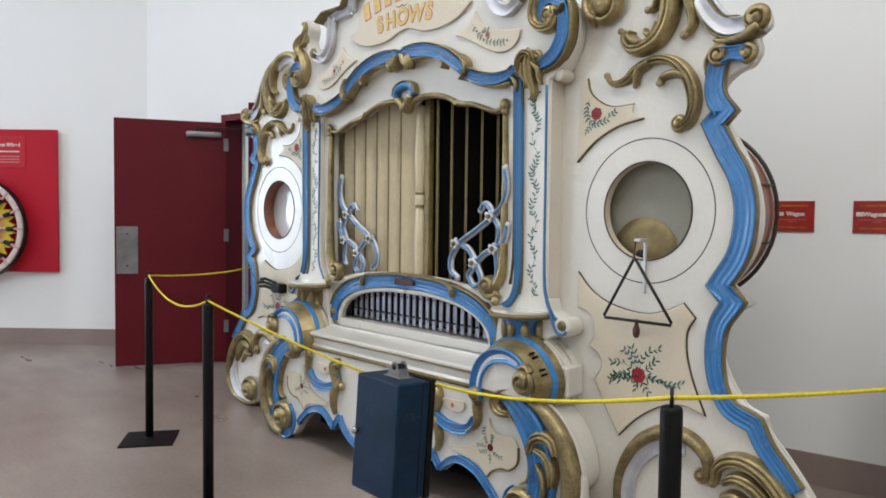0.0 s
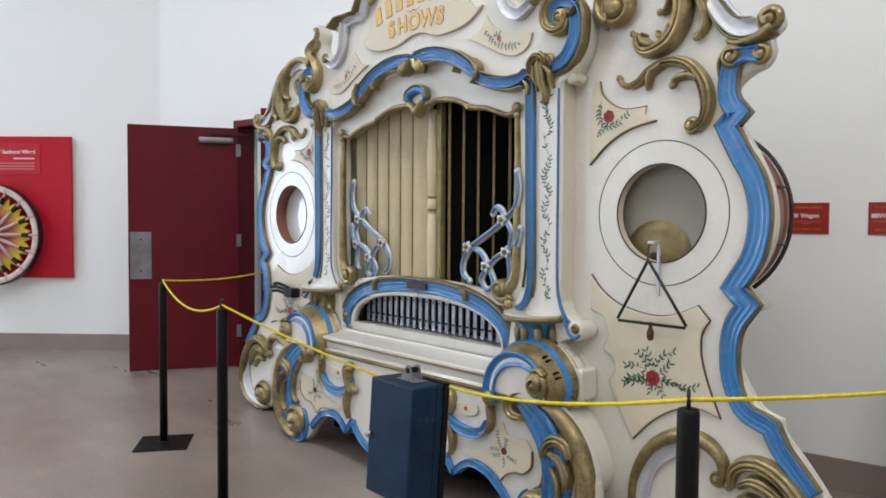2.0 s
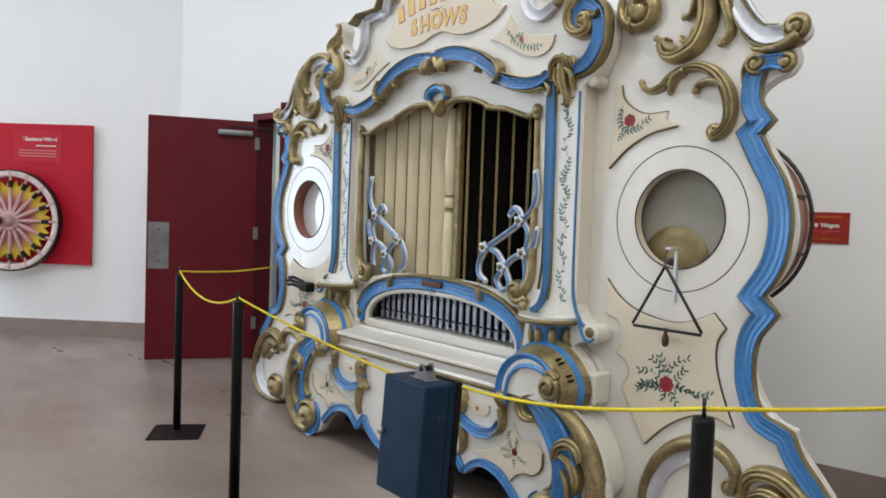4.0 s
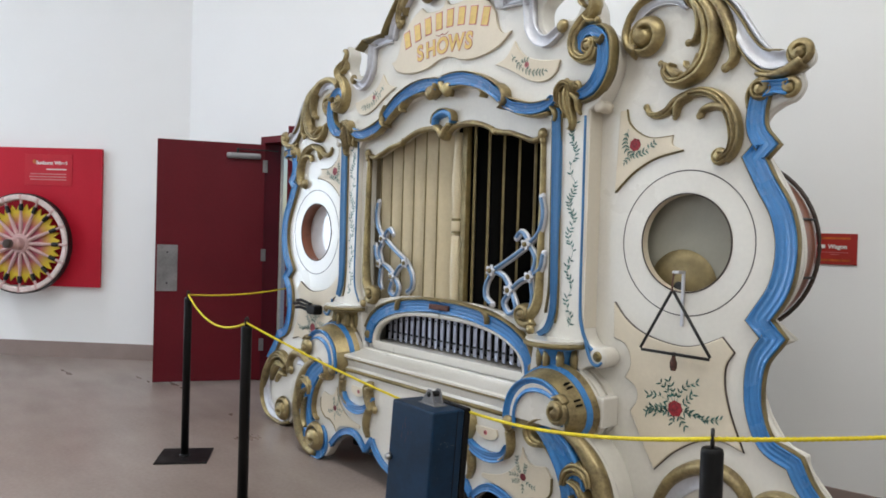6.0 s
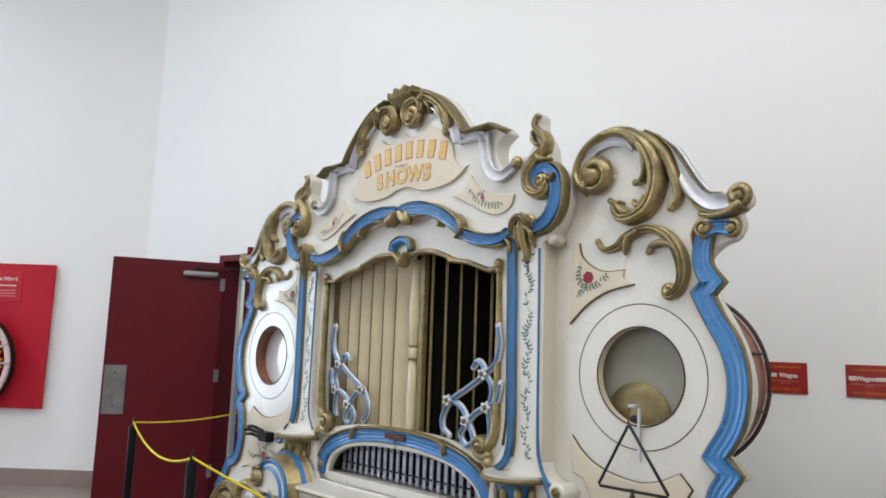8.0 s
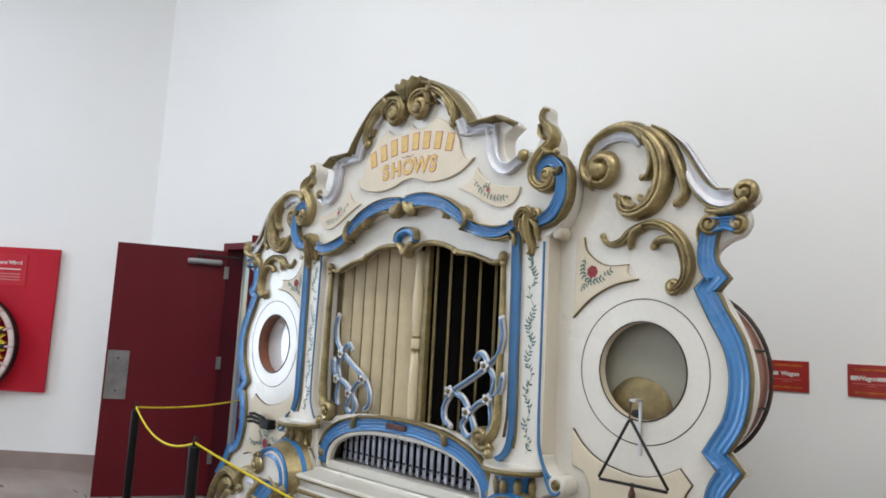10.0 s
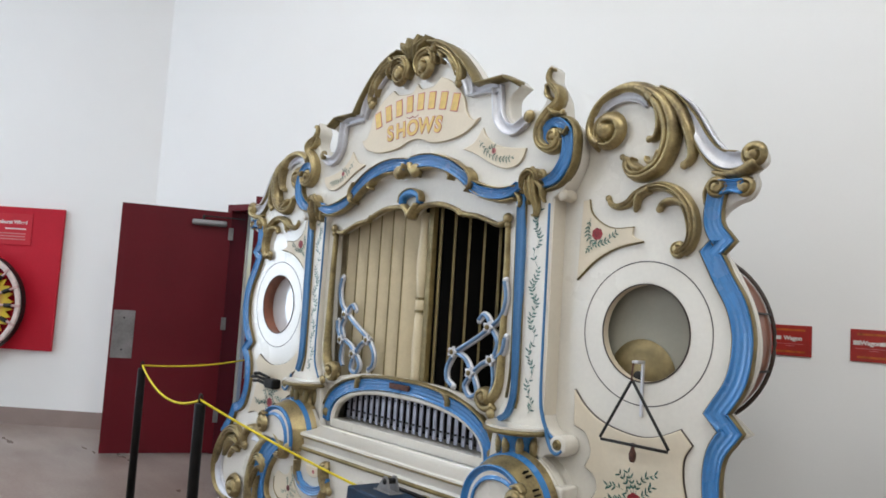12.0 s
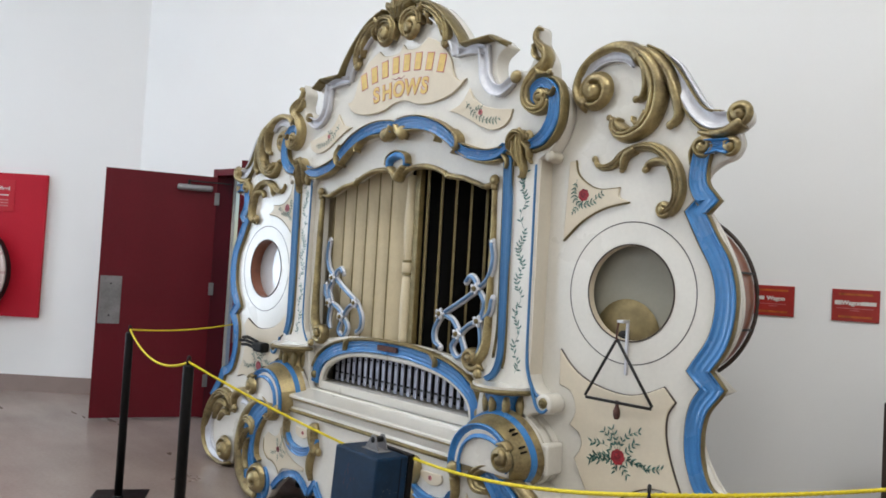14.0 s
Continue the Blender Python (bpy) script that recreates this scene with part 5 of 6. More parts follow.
# blue tracery with rosettes at the foot of the opening
def tracery(s):
    shift, d = (0.048, -0.062) if s > 0 else (0.0, -0.004)
    f = lambda pts: flip([(u + shift, z) for u, z in pts], s)
    runs = [[(0.635, 1.545), (0.648, 1.47), (0.625, 1.39), (0.565, 1.335)], [(0.49, 1.365), (0.515, 1.39), (0.545, 1.375), (0.565, 1.335)],
            [(0.565, 1.335), (0.47, 1.275), (0.345, 1.205)], [(0.345, 1.205), (0.30, 1.135), (0.30, 1.075), (0.335, 1.045)],
            [(0.345, 1.205), (0.415, 1.18), (0.465, 1.12)], [(0.465, 1.12), (0.42, 1.06), (0.455, 1.01), (0.50, 1.04), (0.465, 1.12)],
            [(0.465, 1.12), (0.52, 1.165), (0.59, 1.19)], [(0.59, 1.19), (0.64, 1.23), (0.655, 1.295)], [(0.565, 1.335), (0.61, 1.27), (0.59, 1.19), (0.60, 1.09), (0.585, 1.04)]]
    tr = sweeps("tracery", [(f(r), 0.010, 0.022, d, ROUND) for r in runs], TRACE, fascia, "blue and silver scroll tracery")
    sweeps("tracery_edge", [(f(r), 0.0155, 0.013, d, ROUND) for r in runs], SILVER, tr, "silver highlight", balls=[(s * (u + shift), z, r, d) for u, z, r in ((0.635, 1.55, 0.019), (0.488, 1.362, 0.017), (0.34, 1.043, 0.018), (0.655, 1.30, 0.015))])
    for u, z in ((0.565 + shift, 1.335), (0.345 + shift, 1.205), (0.465 + shift, 1.12), (0.59 + shift, 1.19)):
        pts = [(s * u + 0.030 * (0.84 + 0.16 * math.cos(5 * a)) * math.cos(a), z + 0.030 * (0.78 + 0.22 * math.cos(5 * a)) * math.sin(a)) for a in (2 * math.pi * k / 40 for k in range(40))]
        ro = board("rosette", pts, d - 0.034, 0.014, SILVER, tr, bevel=0.004, label="silver five-petal rosette")
        part("rosette_boss", lathe_bm([(0.013, 0.0), (0.011, 0.008), (0.004, 0.011)], 12, "Y"), GOLDD, tr).location = (s * u, d - 0.032, z)
    return tr


tracery(1)
tracery(-1)

# arched chime front below, set back from the columns
ARCH = -0.04
arch_half = outline([(0.0, 0.68), (0.70, 0.68)], [(0.70, 0.68), (0.70, 0.96)], [(0.70, 0.96), (0.55, 0.99), (0.3, 1.025), (0.0, 1.035)])
arch_board = board("arch_board", mirrored(arch_half), ARCH, 0.03, WHITE, organ, holes=[mirrored(recess)], bevel=0.003, label="white arched board over the chime bars")
for s in (1, -1):
    f = lambda pts, s=s: flip(pts, s)
    sweeps("lower_arch_band", [(f([(0.0, 0.989), (0.15, 0.986), (0.32, 0.965), (0.46, 0.931), (0.57, 0.872), (0.622, 0.81), (0.635, 0.73)]), [0.029, 0.029, 0.03, 0.031, 0.029, 0.024], 0.03, ARCH, RIDGED)], BLUE, arch_board, "blue arched band over the chime bars")
    sweeps("lower_arch_gilding", [(f([(0.0, 1.026), (0.16, 1.023), (0.34, 1.003), (0.49, 0.966), (0.605, 0.9), (0.66, 0.82)]), 0.009, 0.034, ARCH, ROUND), (f([(0.315, 1.012), (0.352, 0.985), (0.358, 0.945)]), [0.008, 0.018, 0.01], 0.045, ARCH, ROUND)], GOLDD, arch_board, balls=[(s * 0.648, 0.775, 0.028, ARCH - 0.01)])
    sweeps("recess_lip", [(f([(0.0, 0.944), (0.20, 0.938), (0.39, 0.91), (0.52, 0.858), (0.582, 0.79), (0.597, 0.71)]), 0.014, 0.016, ARCH, ROUND)], WHITE, arch_board)
board("plaque", [(-0.075, 0.978), (0.075, 0.978), (0.075, 1.005), (-0.075, 1.005)], ARCH - 0.034, 0.02, RUST, arch_board, bevel=0.004, label="small brown plaque")
# Recess shade put into the colour of a near-black back board.
part("recess_back", box_bm(-0.62, 0.62, 0.12, 0.13, 0.68, 0.97), DARK, organ, "near-black board for the shade behind the chime bars")
part("recess_sill", box_bm(-0.60, 0.60, -0.05, 0.115, 0.69, 0.745, 0.004), WHITE, organ, "cream sill under the chime bars")
pipes = part("chime_rack", box_bm(-0.56, 0.56, 0.05, 0.06, 0.775, 0.79, 0.002), STEEL, organ, "dark rail of the chime rack")
for k in range(22):
    u = -0.541 + k * 0.0515
    top = 0.935 - 0.35 * max(0, abs(u) - 0.22) ** 1.5
    p = part("chime_bar", box_bm(-0.0125, 0.0125, -0.005, 0.003, 0.752, top, 0.002), PIPE, pipes)
    p.location = (u, 0.03, 0)
    part("screw", lathe_bm([(0.0045, 0.005), (0.0045, 0.008), (0.002, 0.009)], 8, "Y"), DARK, p).location = (0, 0, top - 0.035)
    part("hammer", box_bm(-0.003, 0.010, -0.014, -0.006, 0.796, 0.806, 0.002), STEEL, p)

# bench lid over the keys
bm = bmesh.new()
prof = [(-0.19, 0.568), (-0.195, 0.588), (-0.186, 0.603), (-0.189, 0.634), (-0.205, 0.645), (-0.206, 0.661), (-0.20, 0.668), (-0.06, 0.70), (-0.05, 0.70), (-0.05, 0.568)]
ends = [[bm.verts.new((u, y, z)) for y, z in prof] for u in (-0.69, 0.69)]
bm.faces.new(ends[0])
bm.faces.new(ends[1])
for k in range(len(prof)):
    j = (k + 1) % len(prof)
    bm.faces.new((ends[0][k], ends[0][j], ends[1][j], ends[1][k]))
bench = part("bench_lid", bm, WHITE, organ, "white sloping bench lid")
for y, z, r, mt in ((-0.198, 0.581, 0.0105, GOLDD), (-0.2045, 0.648, 0.0045, GOLDD)):
    attach("bench_bead", tube_mesh([(-0.69, y, z), (0, y, z), (0.69, y, z)], r, 8), mt, bench, "", True)

# apron
ahalf = outline([(0.0, 0.075), (0.12, 0.08), (0.25, 0.115)], [(0.25, 0.115), (0.33, 0.17), (0.37, 0.225)], [(0.37, 0.225), (0.43, 0.15)], [(0.43, 0.15), (0.50, 0.205), (0.57, 0.222), (0.66, 0.20), (0.735, 0.15), (0.79, 0.095)],
                [(0.79, 0.095), (0.83, 0.045), (0.885, 0.014), (0.96, 0.004), (1.08, 0.03), (1.17, 0.10), (1.215, 0.19), (1.218, 0.30), (1.18, 0.42), (1.10, 0.525), (1.0, 0.59), (0.93, 0.60)], [(0.93, 0.60), (0.0, 0.60)])
apron = board("apron", mirrored(ahalf), AF, 0.055, WHITE, organ, bevel=0.008, label="white scalloped apron with gold and blue scrolls")
bhalf = outline([(0.0, 0.32), (0.74, 0.32)], [(0.74, 0.32), (0.82, 0.24), (0.92, 0.19), (1.04, 0.18), (1.13, 0.22), (1.17, 0.30), (1.14, 0.42), (1.07, 0.52), (0.98, 0.57), (0.93, 0.595)], [(0.93, 0.595), (0.0, 0.595)])
board("apron_backing", mirrored(bhalf), AF + 0.0555, 0.139, WHITE, apron, bevel=0.004)
# Added near-black board: the void's shade under the apron, done in colour.
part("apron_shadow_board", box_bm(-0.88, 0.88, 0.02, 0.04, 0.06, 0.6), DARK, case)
for s in (1, -1):
    f = lambda pts, s=s: flip(pts, s)
    sweeps("scallop_band", [(f([(0.43, 0.165), (0.50, 0.222), (0.57, 0.24), (0.66, 0.218), (0.735, 0.165), (0.785, 0.115)]), [0.014, 0.018, 0.018, 0.016], 0.02, AF, RIDGED), (f([(0.43, 0.165), (0.37, 0.24)]), 0.016, 0.02, AF, RIDGED), (f([(0.37, 0.24), (0.33, 0.185), (0.25, 0.13), (0.12, 0.095), (0.0, 0.09)]), 0.016, 0.02, AF, RIDGED)], BLUE, apron, "blue scalloped edge band")
    sweeps("blue_swag", [(f([(0.37, 0.47), (0.40, 0.42), (0.47, 0.385), (0.55, 0.378), (0.62, 0.40), (0.655, 0.45)]), [0.01, 0.02, 0.024, 0.022, 0.012], 0.03, AF, RIDGED)], BLUE, apron, "blue swag")
    sweeps("swag_end", [(f([(0.665, 0.52), (0.67, 0.45), (0.65, 0.41), (0.60, 0.375)]), [0.02, 0.02, 0.014, 0.006], [0.04, 0.03, 0.02], AF, ROUND)], GOLD, apron, "gilt swag end", balls=[(s * 0.665, 0.535, 0.026, AF - 0.015)])
    sweeps("gilt_drop", [(f([(0.37, 0.535), (0.41, 0.52), (0.40, 0.46), (0.36, 0.40)]), [0.022, 0.034, 0.03, 0.016], 0.045, AF, LEAFP),
                         (f([(0.385, 0.42), (0.42, 0.35), (0.425, 0.29), (0.405, 0.245)]), [0.012, 0.022, 0.022, 0.01], [0.04, 0.035, 0.025], AF, LEAFP)], GOLD, apron, "gilt acanthus drop", balls=[(s * 0.375, 0.525, 0.024, AF - 0.02), (s * 0.345, 0.41, 0.024, AF - 0.012)])
    pan = outline([(0.49, 0.29), (0.60, 0.312), (0.675, 0.355), (0.724, 0.415), (0.735, 0.468)], [(0.735, 0.468), (0.758, 0.425), (0.80, 0.405), (0.872, 0.415)], [(0.872, 0.415), (0.903, 0.374), (0.90, 0.31), (0.852, 0.267)], [(0.852, 0.267), (0.79, 0.26), (0.728, 0.205)], [(0.728, 0.205), (0.69, 0.243), (0.60, 0.258), (0.49, 0.272)])
    board("cream_panel", f(pan), AF - 0.008, 0.008, CREAM, apron, bevel=0.004, label="cream apron panel with a painted rose")
    attach("painted_spray", leaves_mesh(sprig(0.745, 0.335, 0.095, [(130, 0.8, -40), (170, 0.6, 30), (215, 0.5, -30), (270, 0.45, 20), (-30, 0.6, 30), (70, 0.5, 20)], s, 6), AF - 0.008), GREEN, apron)
    bloom("painted_rose", s * 0.747, 0.34, 0.016, AF - 0.008, ROSED, apron)
    small = outline([(0.44, 0.50), (0.58, 0.505)], [(0.58, 0.505), (0.585, 0.475), (0.555, 0.452), (0.50, 0.448), (0.45, 0.475), (0.44, 0.50)])
    board("cream_panel", f(small), AF - 0.008, 0.008, CREAM, apron, bevel=0.003)
    bloom("painted_rose", s * 0.51, 0.478, 0.011, AF - 0.008, PINK, apron)
    sweeps("panel_edge", [(f([(0.728, 0.207), (0.755, 0.238), (0.80, 0.26), (0.852, 0.266), (0.898, 0.308), (0.903, 0.374)]), 0.004, 0.012, AF, ROUND)], GOLDD, apron)
    # blue acanthus with gilt border and volute
    sweeps("blue_acanthus", [(f([(0.80, 0.595), (0.885, 0.565), (0.965, 0.50), (1.02, 0.41), (1.045, 0.31), (1.03, 0.21), (0.98, 0.15)]), [0.02, 0.042, 0.056, 0.060, 0.060, 0.062, 0.04], [0.03, 0.045, 0.045, 0.035], AF, RIDGED), (f(spiral(0.945, 0.128, 0.112, 0.09, 40, -0.75)), [0.03, 0.034, 0.034, 0.02], 0.02, AF, COVE)], BLUE, apron, "blue acanthus limb")
    sweeps("outer_gilding", [(f([(0.96, 0.585), (1.045, 0.545), (1.125, 0.46), (1.168, 0.34), (1.168, 0.22), (1.125, 0.11), (1.035, 0.035), (0.95, 0.03)]), [0.02, 0.034, 0.04, 0.042, 0.04, 0.034, 0.024], [0.03, 0.04, 0.044, 0.044, 0.036], AF, ROUND),
                             (f([(0.985, 0.38), (1.0, 0.43), (1.045, 0.458), (1.095, 0.445), (1.12, 0.40)]), [0.012, 0.022, 0.03, 0.026, 0.012], 0.06, AF, ACAN),
                             (f([(1.02, 0.405), (1.065, 0.385), (1.095, 0.335), (1.10, 0.27)]), [0.01, 0.022, 0.022, 0.008], 0.06, AF, ACAN),
                             (f([(1.03, 0.35), (1.06, 0.29), (1.06, 0.22), (1.03, 0.17)]), [0.008, 0.018, 0.016, 0.006], 0.055, AF, ROUND),
                             (f([(0.93, 0.235), (0.965, 0.26), (0.975, 0.32), (0.955, 0.40), (0.90, 0.48), (0.83, 0.53), (0.78, 0.545)]), [0.008, 0.009, 0.007, 0.007], 0.03, AF, ROUND),
                             (f([(0.93, 0.625), (0.865, 0.62), (0.81, 0.59), (0.793, 0.548), (0.815, 0.515), (0.868, 0.512)]), [0.014, 0.026, 0.03, 0.028, 0.026, 0.016], [0.05, 0.065, 0.065, 0.055], AF, ACAN)], GOLD, apron, "gilt border, leaf and foot volute", balls=[(s * 0.70, 0.595, 0.032, AF - 0.02)], curls=[(s * 0.935, 0.135, 0.088, AF - 0.008, 200 if s > 0 else -20, s)])
    # volute console: an arched roll running back to the wing, its outer end curling under
    def roll_outline(r):
        small = [(0.955 + (r - 0.114) * math.cos(a), 0.6545 + (r - 0.114) * math.sin(a)) for a in (radians(-130 + 153 * k / 12) for k in range(12))]
        return small + [(0.85 + r * math.cos(a), 0.61 + r * math.sin(a)) for a in (radians(23 + 172 * k / 24) for k in range(25))]

    def barrel(name, d0, d1, r0, r1, material, label=""):
        bm = bmesh.new()
        rows = [[bm.verts.new((s * u, dd, z)) for u, z in roll_outline(rr)] for dd, rr in ((d0, r0), (d1, r1))]
        n = len(rows[0])
        for k in range(n):
            bm.faces.new((rows[0][k], rows[0][(k + 1) % n], rows[1][(k + 1) % n], rows[1][k]))
        bm.faces.new(rows[0])
        bm.faces.new(rows[1])
        return part(name, bm, material, organ, label, False)

    con = barrel("console", -0.245, -0.115, 0.181, 0.232, GOLD, "gilt and blue barrel console")
    barrel("console_stripe", -0.172, -0.147, 0.2145, 0.223, BLUE, "blue stripe")
    barrel("console_body", -0.1148, -0.0005, 0.218, 0.222, WHITE, "white console body")
    barrel("console_bead", -0.085, -0.06, 0.23, 0.234, WHITE)
    barrel("console_block", -0.035, -0.0002, 0.232, 0.232, WHITE)
    xs = sorted((s * 0.93, s * 1.08))
    part("impost", box_bm(xs[0], xs[1], -0.11, -0.0004, 0.60, 0.728, 0.012, 3), WHITE, con, "white impost block")
    # Notches are thin near-black bars; the grooves' shade is only their colour.
    for a in (27, 33, 50, 56):
        part("console_notch_shade", box_bm(-0.0035, 0.0035, -0.014, 0.014, 0.192, 0.2075), DARK, con).matrix_local = pose(s * 0.85, -0.196, 0.61, 0, s * (90 - a), 0)
    board("console_face", f([(0.85 + 0.15 * math.cos(math.pi * k / 24), 0.60 + 0.165 * math.sin(math.pi * k / 24)) for k in range(25)]), -0.252, 0.01, WHITE, con)
    sweeps("console_scroll", [(f([(0.706, 0.555), (0.704, 0.62), (0.727, 0.69), (0.782, 0.742), (0.855, 0.76), (0.92, 0.748), (0.972, 0.712), (0.995, 0.66), (0.985, 0.62)]), [0.03, 0.031, 0.031, 0.031, 0.03, 0.026, 0.018, 0.014, 0.01], 0.02, -0.245, COVE)], BLUE, con, "blue console scroll")
    sweeps("console_gilding", [(f([(0.952, 0.728), (0.985, 0.735), (1.012, 0.715)]), [0.006, 0.012, 0.008], 0.03, -0.252, ROUND)], GOLD, con, "gilt console volute", curls=[(s * 0.975, 0.672, 0.054, -0.258, 90, s)])
    sweeps("console_knob", [], GOLD, con, "gilt knob", balls=[(s * 0.70, 0.573, 0.032, -0.255)])
    # tray and its pedestal
    tr = [(0.81 + 0.145 * math.cos(a), -0.07 - 0.145 * math.sin(a)) for a in (math.pi * k / 20 for k in range(21))]
    bm = bmesh.new()
    lv = []
    for z, k in ((0.905, 0.86), (0.915, 0.97), (0.925, 1.0), (0.938, 1.0)):
        lv.append([bm.verts.new((s * (0.82 + (x - 0.82) * k), -0.07 + (y + 0.07) * k, z)) for x, y in tr])
    for a, b in zip(lv, lv[1:]):
        for k in range(21):
            j = (k + 1) % 21
            bm.faces.new((a[k], a[j], b[j], b[k]))
    bm.faces.new(lv[0])
    bm.faces.new(lv[-1])
    tray = part("tray", bm, WHITE, organ, "white half-round tray with gilt underside")
    rim = [(s * x, y, 0.917) for x, y in tr]
    attach("tray_rim", tube_mesh(rim, 0.011, 8), GOLDD, tray, "", True)
    bm = bmesh.new()
    lv = []
    for z, k in ((0.775, 0.70), (0.79, 0.72), (0.80, 0.55), (0.85, 0.52), (0.89, 0.66), (0.906, 0.84)):
        lv.append([bm.verts.new((s * (0.82 + (x - 0.82) * k), -0.07 + (y + 0.07) * k, z)) for x, y in tr])
    for a, b in zip(lv, lv[1:]):
        for k in range(21):
            j = (k + 1) % 21
            bm.faces.new((a[k], a[j], b[j], b[k]))
    bm.faces.new(lv[0])
    bm.faces.new(lv[-1])
    ped = part("tray_pedestal", bm, BLUE if s > 0 else GOLD, tray, "blue bracket with gold drops" if s > 0 else "gilt bracket with dark drops", True)
    for a in (15, 55, 95, 135, 170):
        part("shell_drop", lathe_bm([(0.005, 0.8), (0.015, 0.82), (0.019, 0.86), (0.010, 0.9)], 10), GOLD if s > 0 else GOLDD, ped, "", True).location = (s * (0.82 + 0.095 * math.cos(radians(a))), -0.07 - 0.082 * math.sin(radians(a)), 0)

# ---- barrier posts, rope and cash box ----
P1, P2, P3, P4 = (-4.20, 2.745), (-2.84, 2.465), (-0.69, 2.437), (0.0, 4.3)


def barrier_post(at, label):
    ob = thing("barrier_post", label, "barrier post", (at[0], at[1], 0), "rope barrier posts")
    part("base_plate", box_bm(-0.148, 0.148, -0.148, 0.148, 0.0, 0.009, 0.003), BLACK, ob).rotation_euler = (0, 0, radians(-31))
    part("pole", lathe_bm([(0.0225, 0.009), (0.0225, 0.943), (0.0205, 0.951), (0.016, 0.953)], 24), BLACK, ob, "", True)
    part("weld_collar", lathe_bm([(0.032, 0.009), (0.030, 0.015), (0.0226, 0.02)], 20), BLACK, ob)
    eye = attach("eye_bolt", tube_mesh([(-0.0055 * math.cos(2 * math.pi * k / 16), 0.010 * math.cos(2 * math.pi * k / 16), 0.972 + 0.017 * math.sin(2 * math.pi * k / 16)) for k in range(16)], 0.0042, 7, True), STEEL, ob, "dark steel eye bolt", True)
    part("shank", lathe_bm([(0.0045, 0.948), (0.0045, 0.963)], 8), STEEL, eye)
    return ob


post = barrier_post(P1, "black steel barrier post on a square base")
for p in (P2, P3, P4):
    copy_thing(post, pose(p[0], p[1], 0))


def rope(name, a, b, sag, label, mid=None):
    n = 420
    pts = []
    for k in range(n + 1):
        t = k / n
        pts.append((a[0] + (b[0] - a[0]) * t, a[1] + (b[1] - a[1]) * t, a[2] + (b[2] - a[2]) * t - sag * 4 * t * (1 - t)))
    ob = attach(name, tube_mesh(pts, 0.0048, 9, False, 0.5), ROPE, None, label, True)
    tagged(ob, label, "rope", "yellow barrier ropes")
    return ob


BOX = (-1.965, 2.765)
rope("barrier_rope", (*P1, 0.968), (-4.66, 3.64, 0.95), 0.02, "yellow braided rope from a post to the organ")
rope("barrier_rope", (*P1, 0.968), (*P2, 0.965), 0.085, "yellow braided rope sagging between black posts")
rope("barrier_rope", (*P2, 0.965), (-2.10, 2.83, 0.70), 0.012, "yellow braided rope running behind the blue box")
rope("barrier_rope", (-1.85, 2.86, 0.73), (*P3, 0.970), 0.03, "yellow braided rope rising to a black post")
rope("barrier_rope", (*P3, 0.970), (*P4, 0.975), 0.042, "yellow braided rope between black posts")

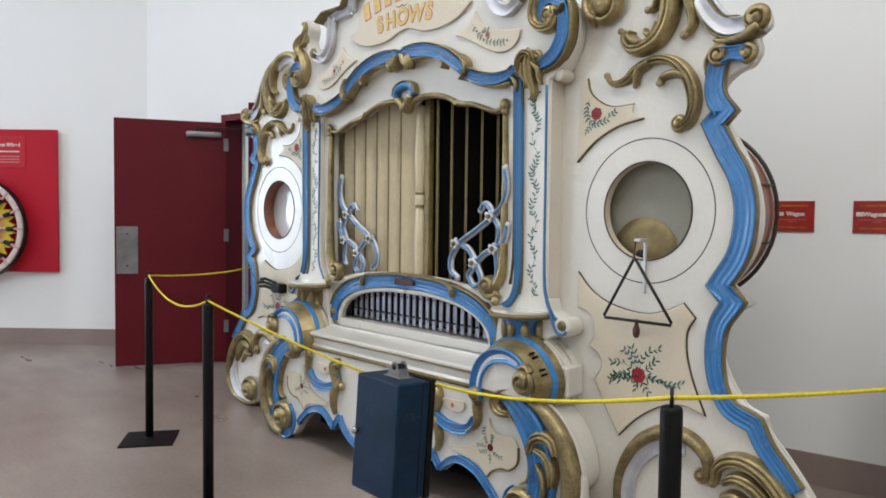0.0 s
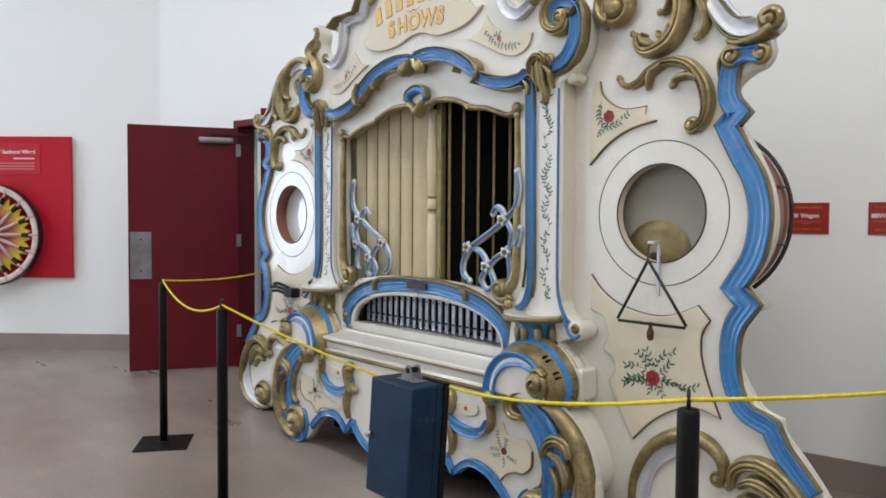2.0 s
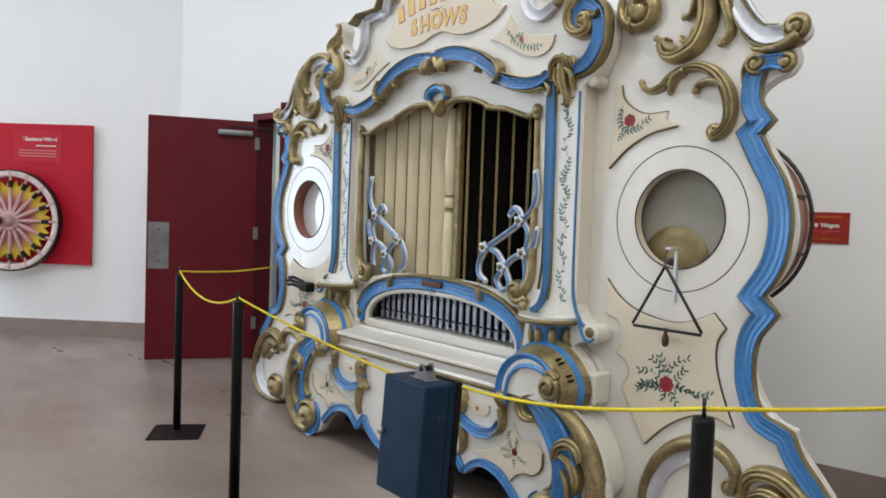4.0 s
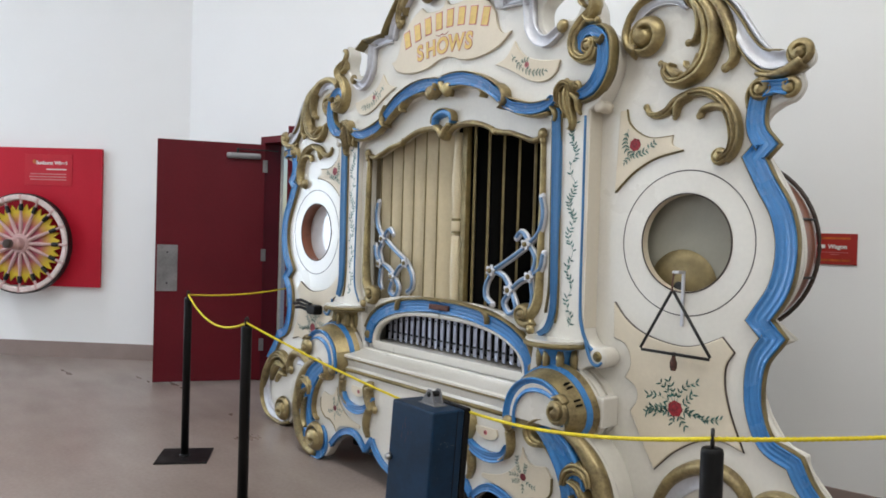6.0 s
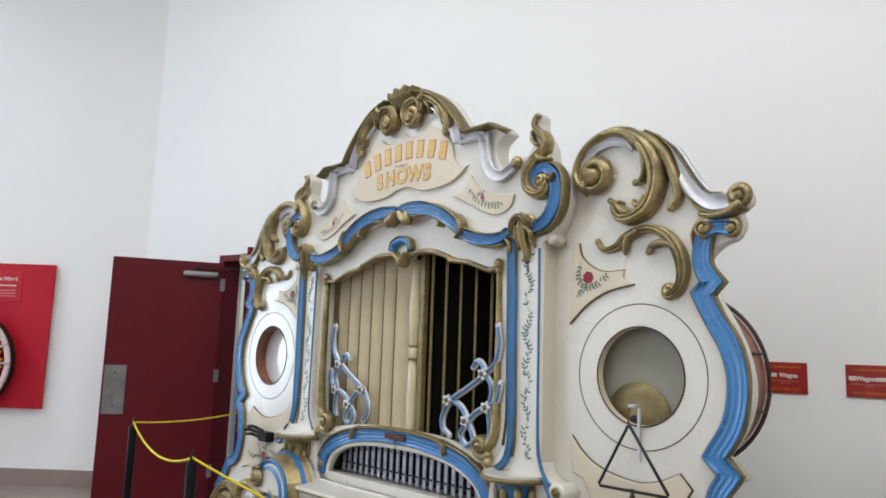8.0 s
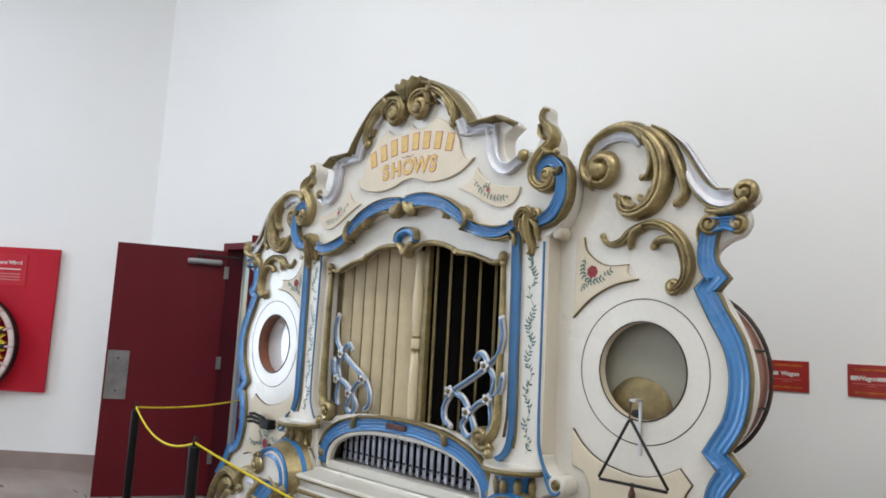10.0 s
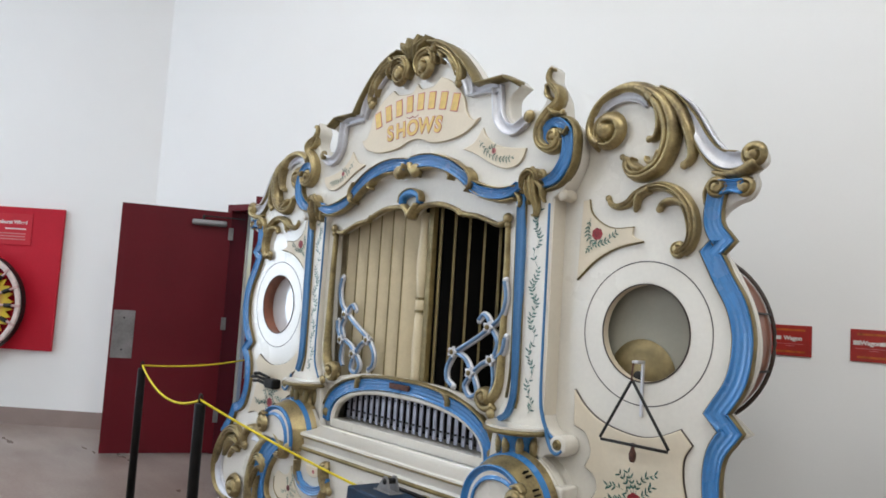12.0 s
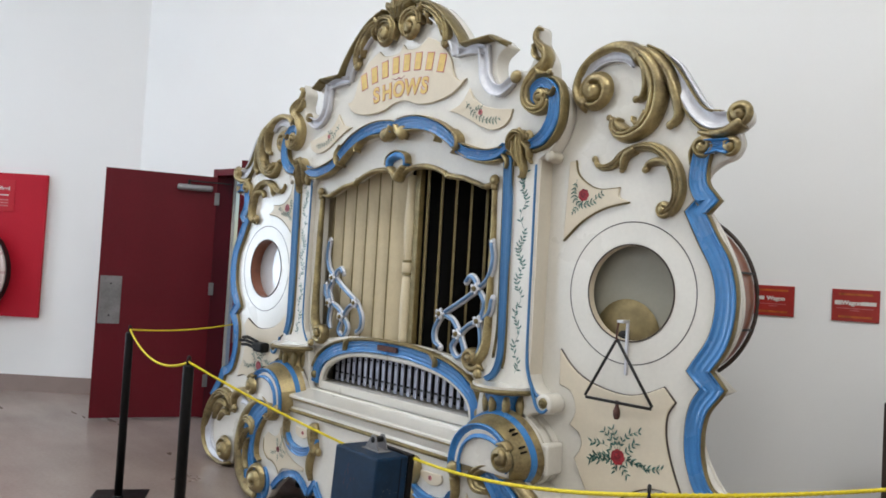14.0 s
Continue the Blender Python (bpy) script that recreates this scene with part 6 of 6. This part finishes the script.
cash = thing("cash_box", "worn dark blue steel cash box with a lock, leaning forward", "cash box", (BOX[0], BOX[1], 0))
CASE = Matrix.Translation((-0.021, 0.003, 0.543)) @ pose(0, 0, 0, -2.8, 1.2, -0.3)
body = part("body", box_bm(-0.1215, 0.1215, -0.08, 0.066, -0.22, 0.2025, 0.008, 3), BOXBLUE, cash)
body.matrix_local = CASE
part("back_flange", box_bm(-0.118, 0.1245, 0.066, 0.092, -0.226, 0.207, 0.004), BLACK, body, "black back plate")
part("door_seam", box_bm(0.1212, 0.1222, 0.03, 0.034, -0.2, 0.2), BLACK, body)
part("lock", lathe_bm([(0.013, 0.08), (0.013, 0.092), (0.009, 0.099), (0.004, 0.1)], 16, "Y"), CHROME, body, "chrome cam lock", True).location = (-0.108, 0, -0.008)
hinge = bmesh.new()
for y0 in (-0.012, 0.03):
    outer = [hinge.verts.new((x, y, z)) for y in (y0, y0 + 0.004) for x, z in ((-0.042, 0.0), (-0.018, 0.04), (-0.008, 0.055), (0.010, 0.056), (0.017, 0.045), (0.036, 0.0))]
    hinge.faces.new(outer[:6])
    hinge.faces.new(outer[6:])
    for k in range(6):
        hinge.faces.new((outer[k], outer[(k + 1) % 6], outer[6 + (k + 1) % 6], outer[6 + k]))
part("hasp", hinge, PLATE, body, "pair of grey steel lugs").location = (0.005, 0, 0.2025)
pin = lathe_bm([(0.011, -0.036), (0.011, 0.014), (0.006, 0.017)], 14, "Y")
part("hasp_pin", pin, STEEL, body, "dark hasp pin", True).location = (0.005, 0, 0.24)
part("hasp_plate", box_bm(-0.045, 0.055, -0.02, 0.042, 0.2026, 0.206, 0.0015), PLATE, body)
part("stand", lathe_bm([(0.03, 0.009), (0.03, 0.345)], 18), BLACK, cash, "black steel stand")
part("stand_base", box_bm(-0.17, 0.17, -0.17, 0.17, 0.0, 0.009, 0.003), BLACK, cash)
marks = []
rnd = random.Random(8)
for k in range(9):
    marks.append((-0.02 + rnd.uniform(-0.03, 0.03), 0.09 + rnd.uniform(-0.04, 0.05), rnd.uniform(60, 120), rnd.uniform(0.01, 0.03), 0.002))
attach("faded_mark", leaves_mesh(marks, -0.0805), mat("faded_red_paint", (0.045, 0.012, 0.03), 0.5), body, "faded red paint mark")
scuffs = [(rnd.uniform(-0.05, 0.02), rnd.uniform(0.06, 0.1), rnd.uniform(-20, 60), rnd.uniform(0.003, 0.01), 0.0012) for k in range(8)] + [(rnd.uniform(-0.07, 0.05), rnd.uniform(-0.18, 0.18), rnd.uniform(0, 180), rnd.uniform(0.003, 0.008), 0.0007) for k in range(8)]
sc = attach("scuff", leaves_mesh(scuffs, -0.122), mat("bare_paint_scuff", (0.10, 0.11, 0.10), 0.5), body, "pale scuffs")
sc.rotation_euler = (0, 0, radians(90))
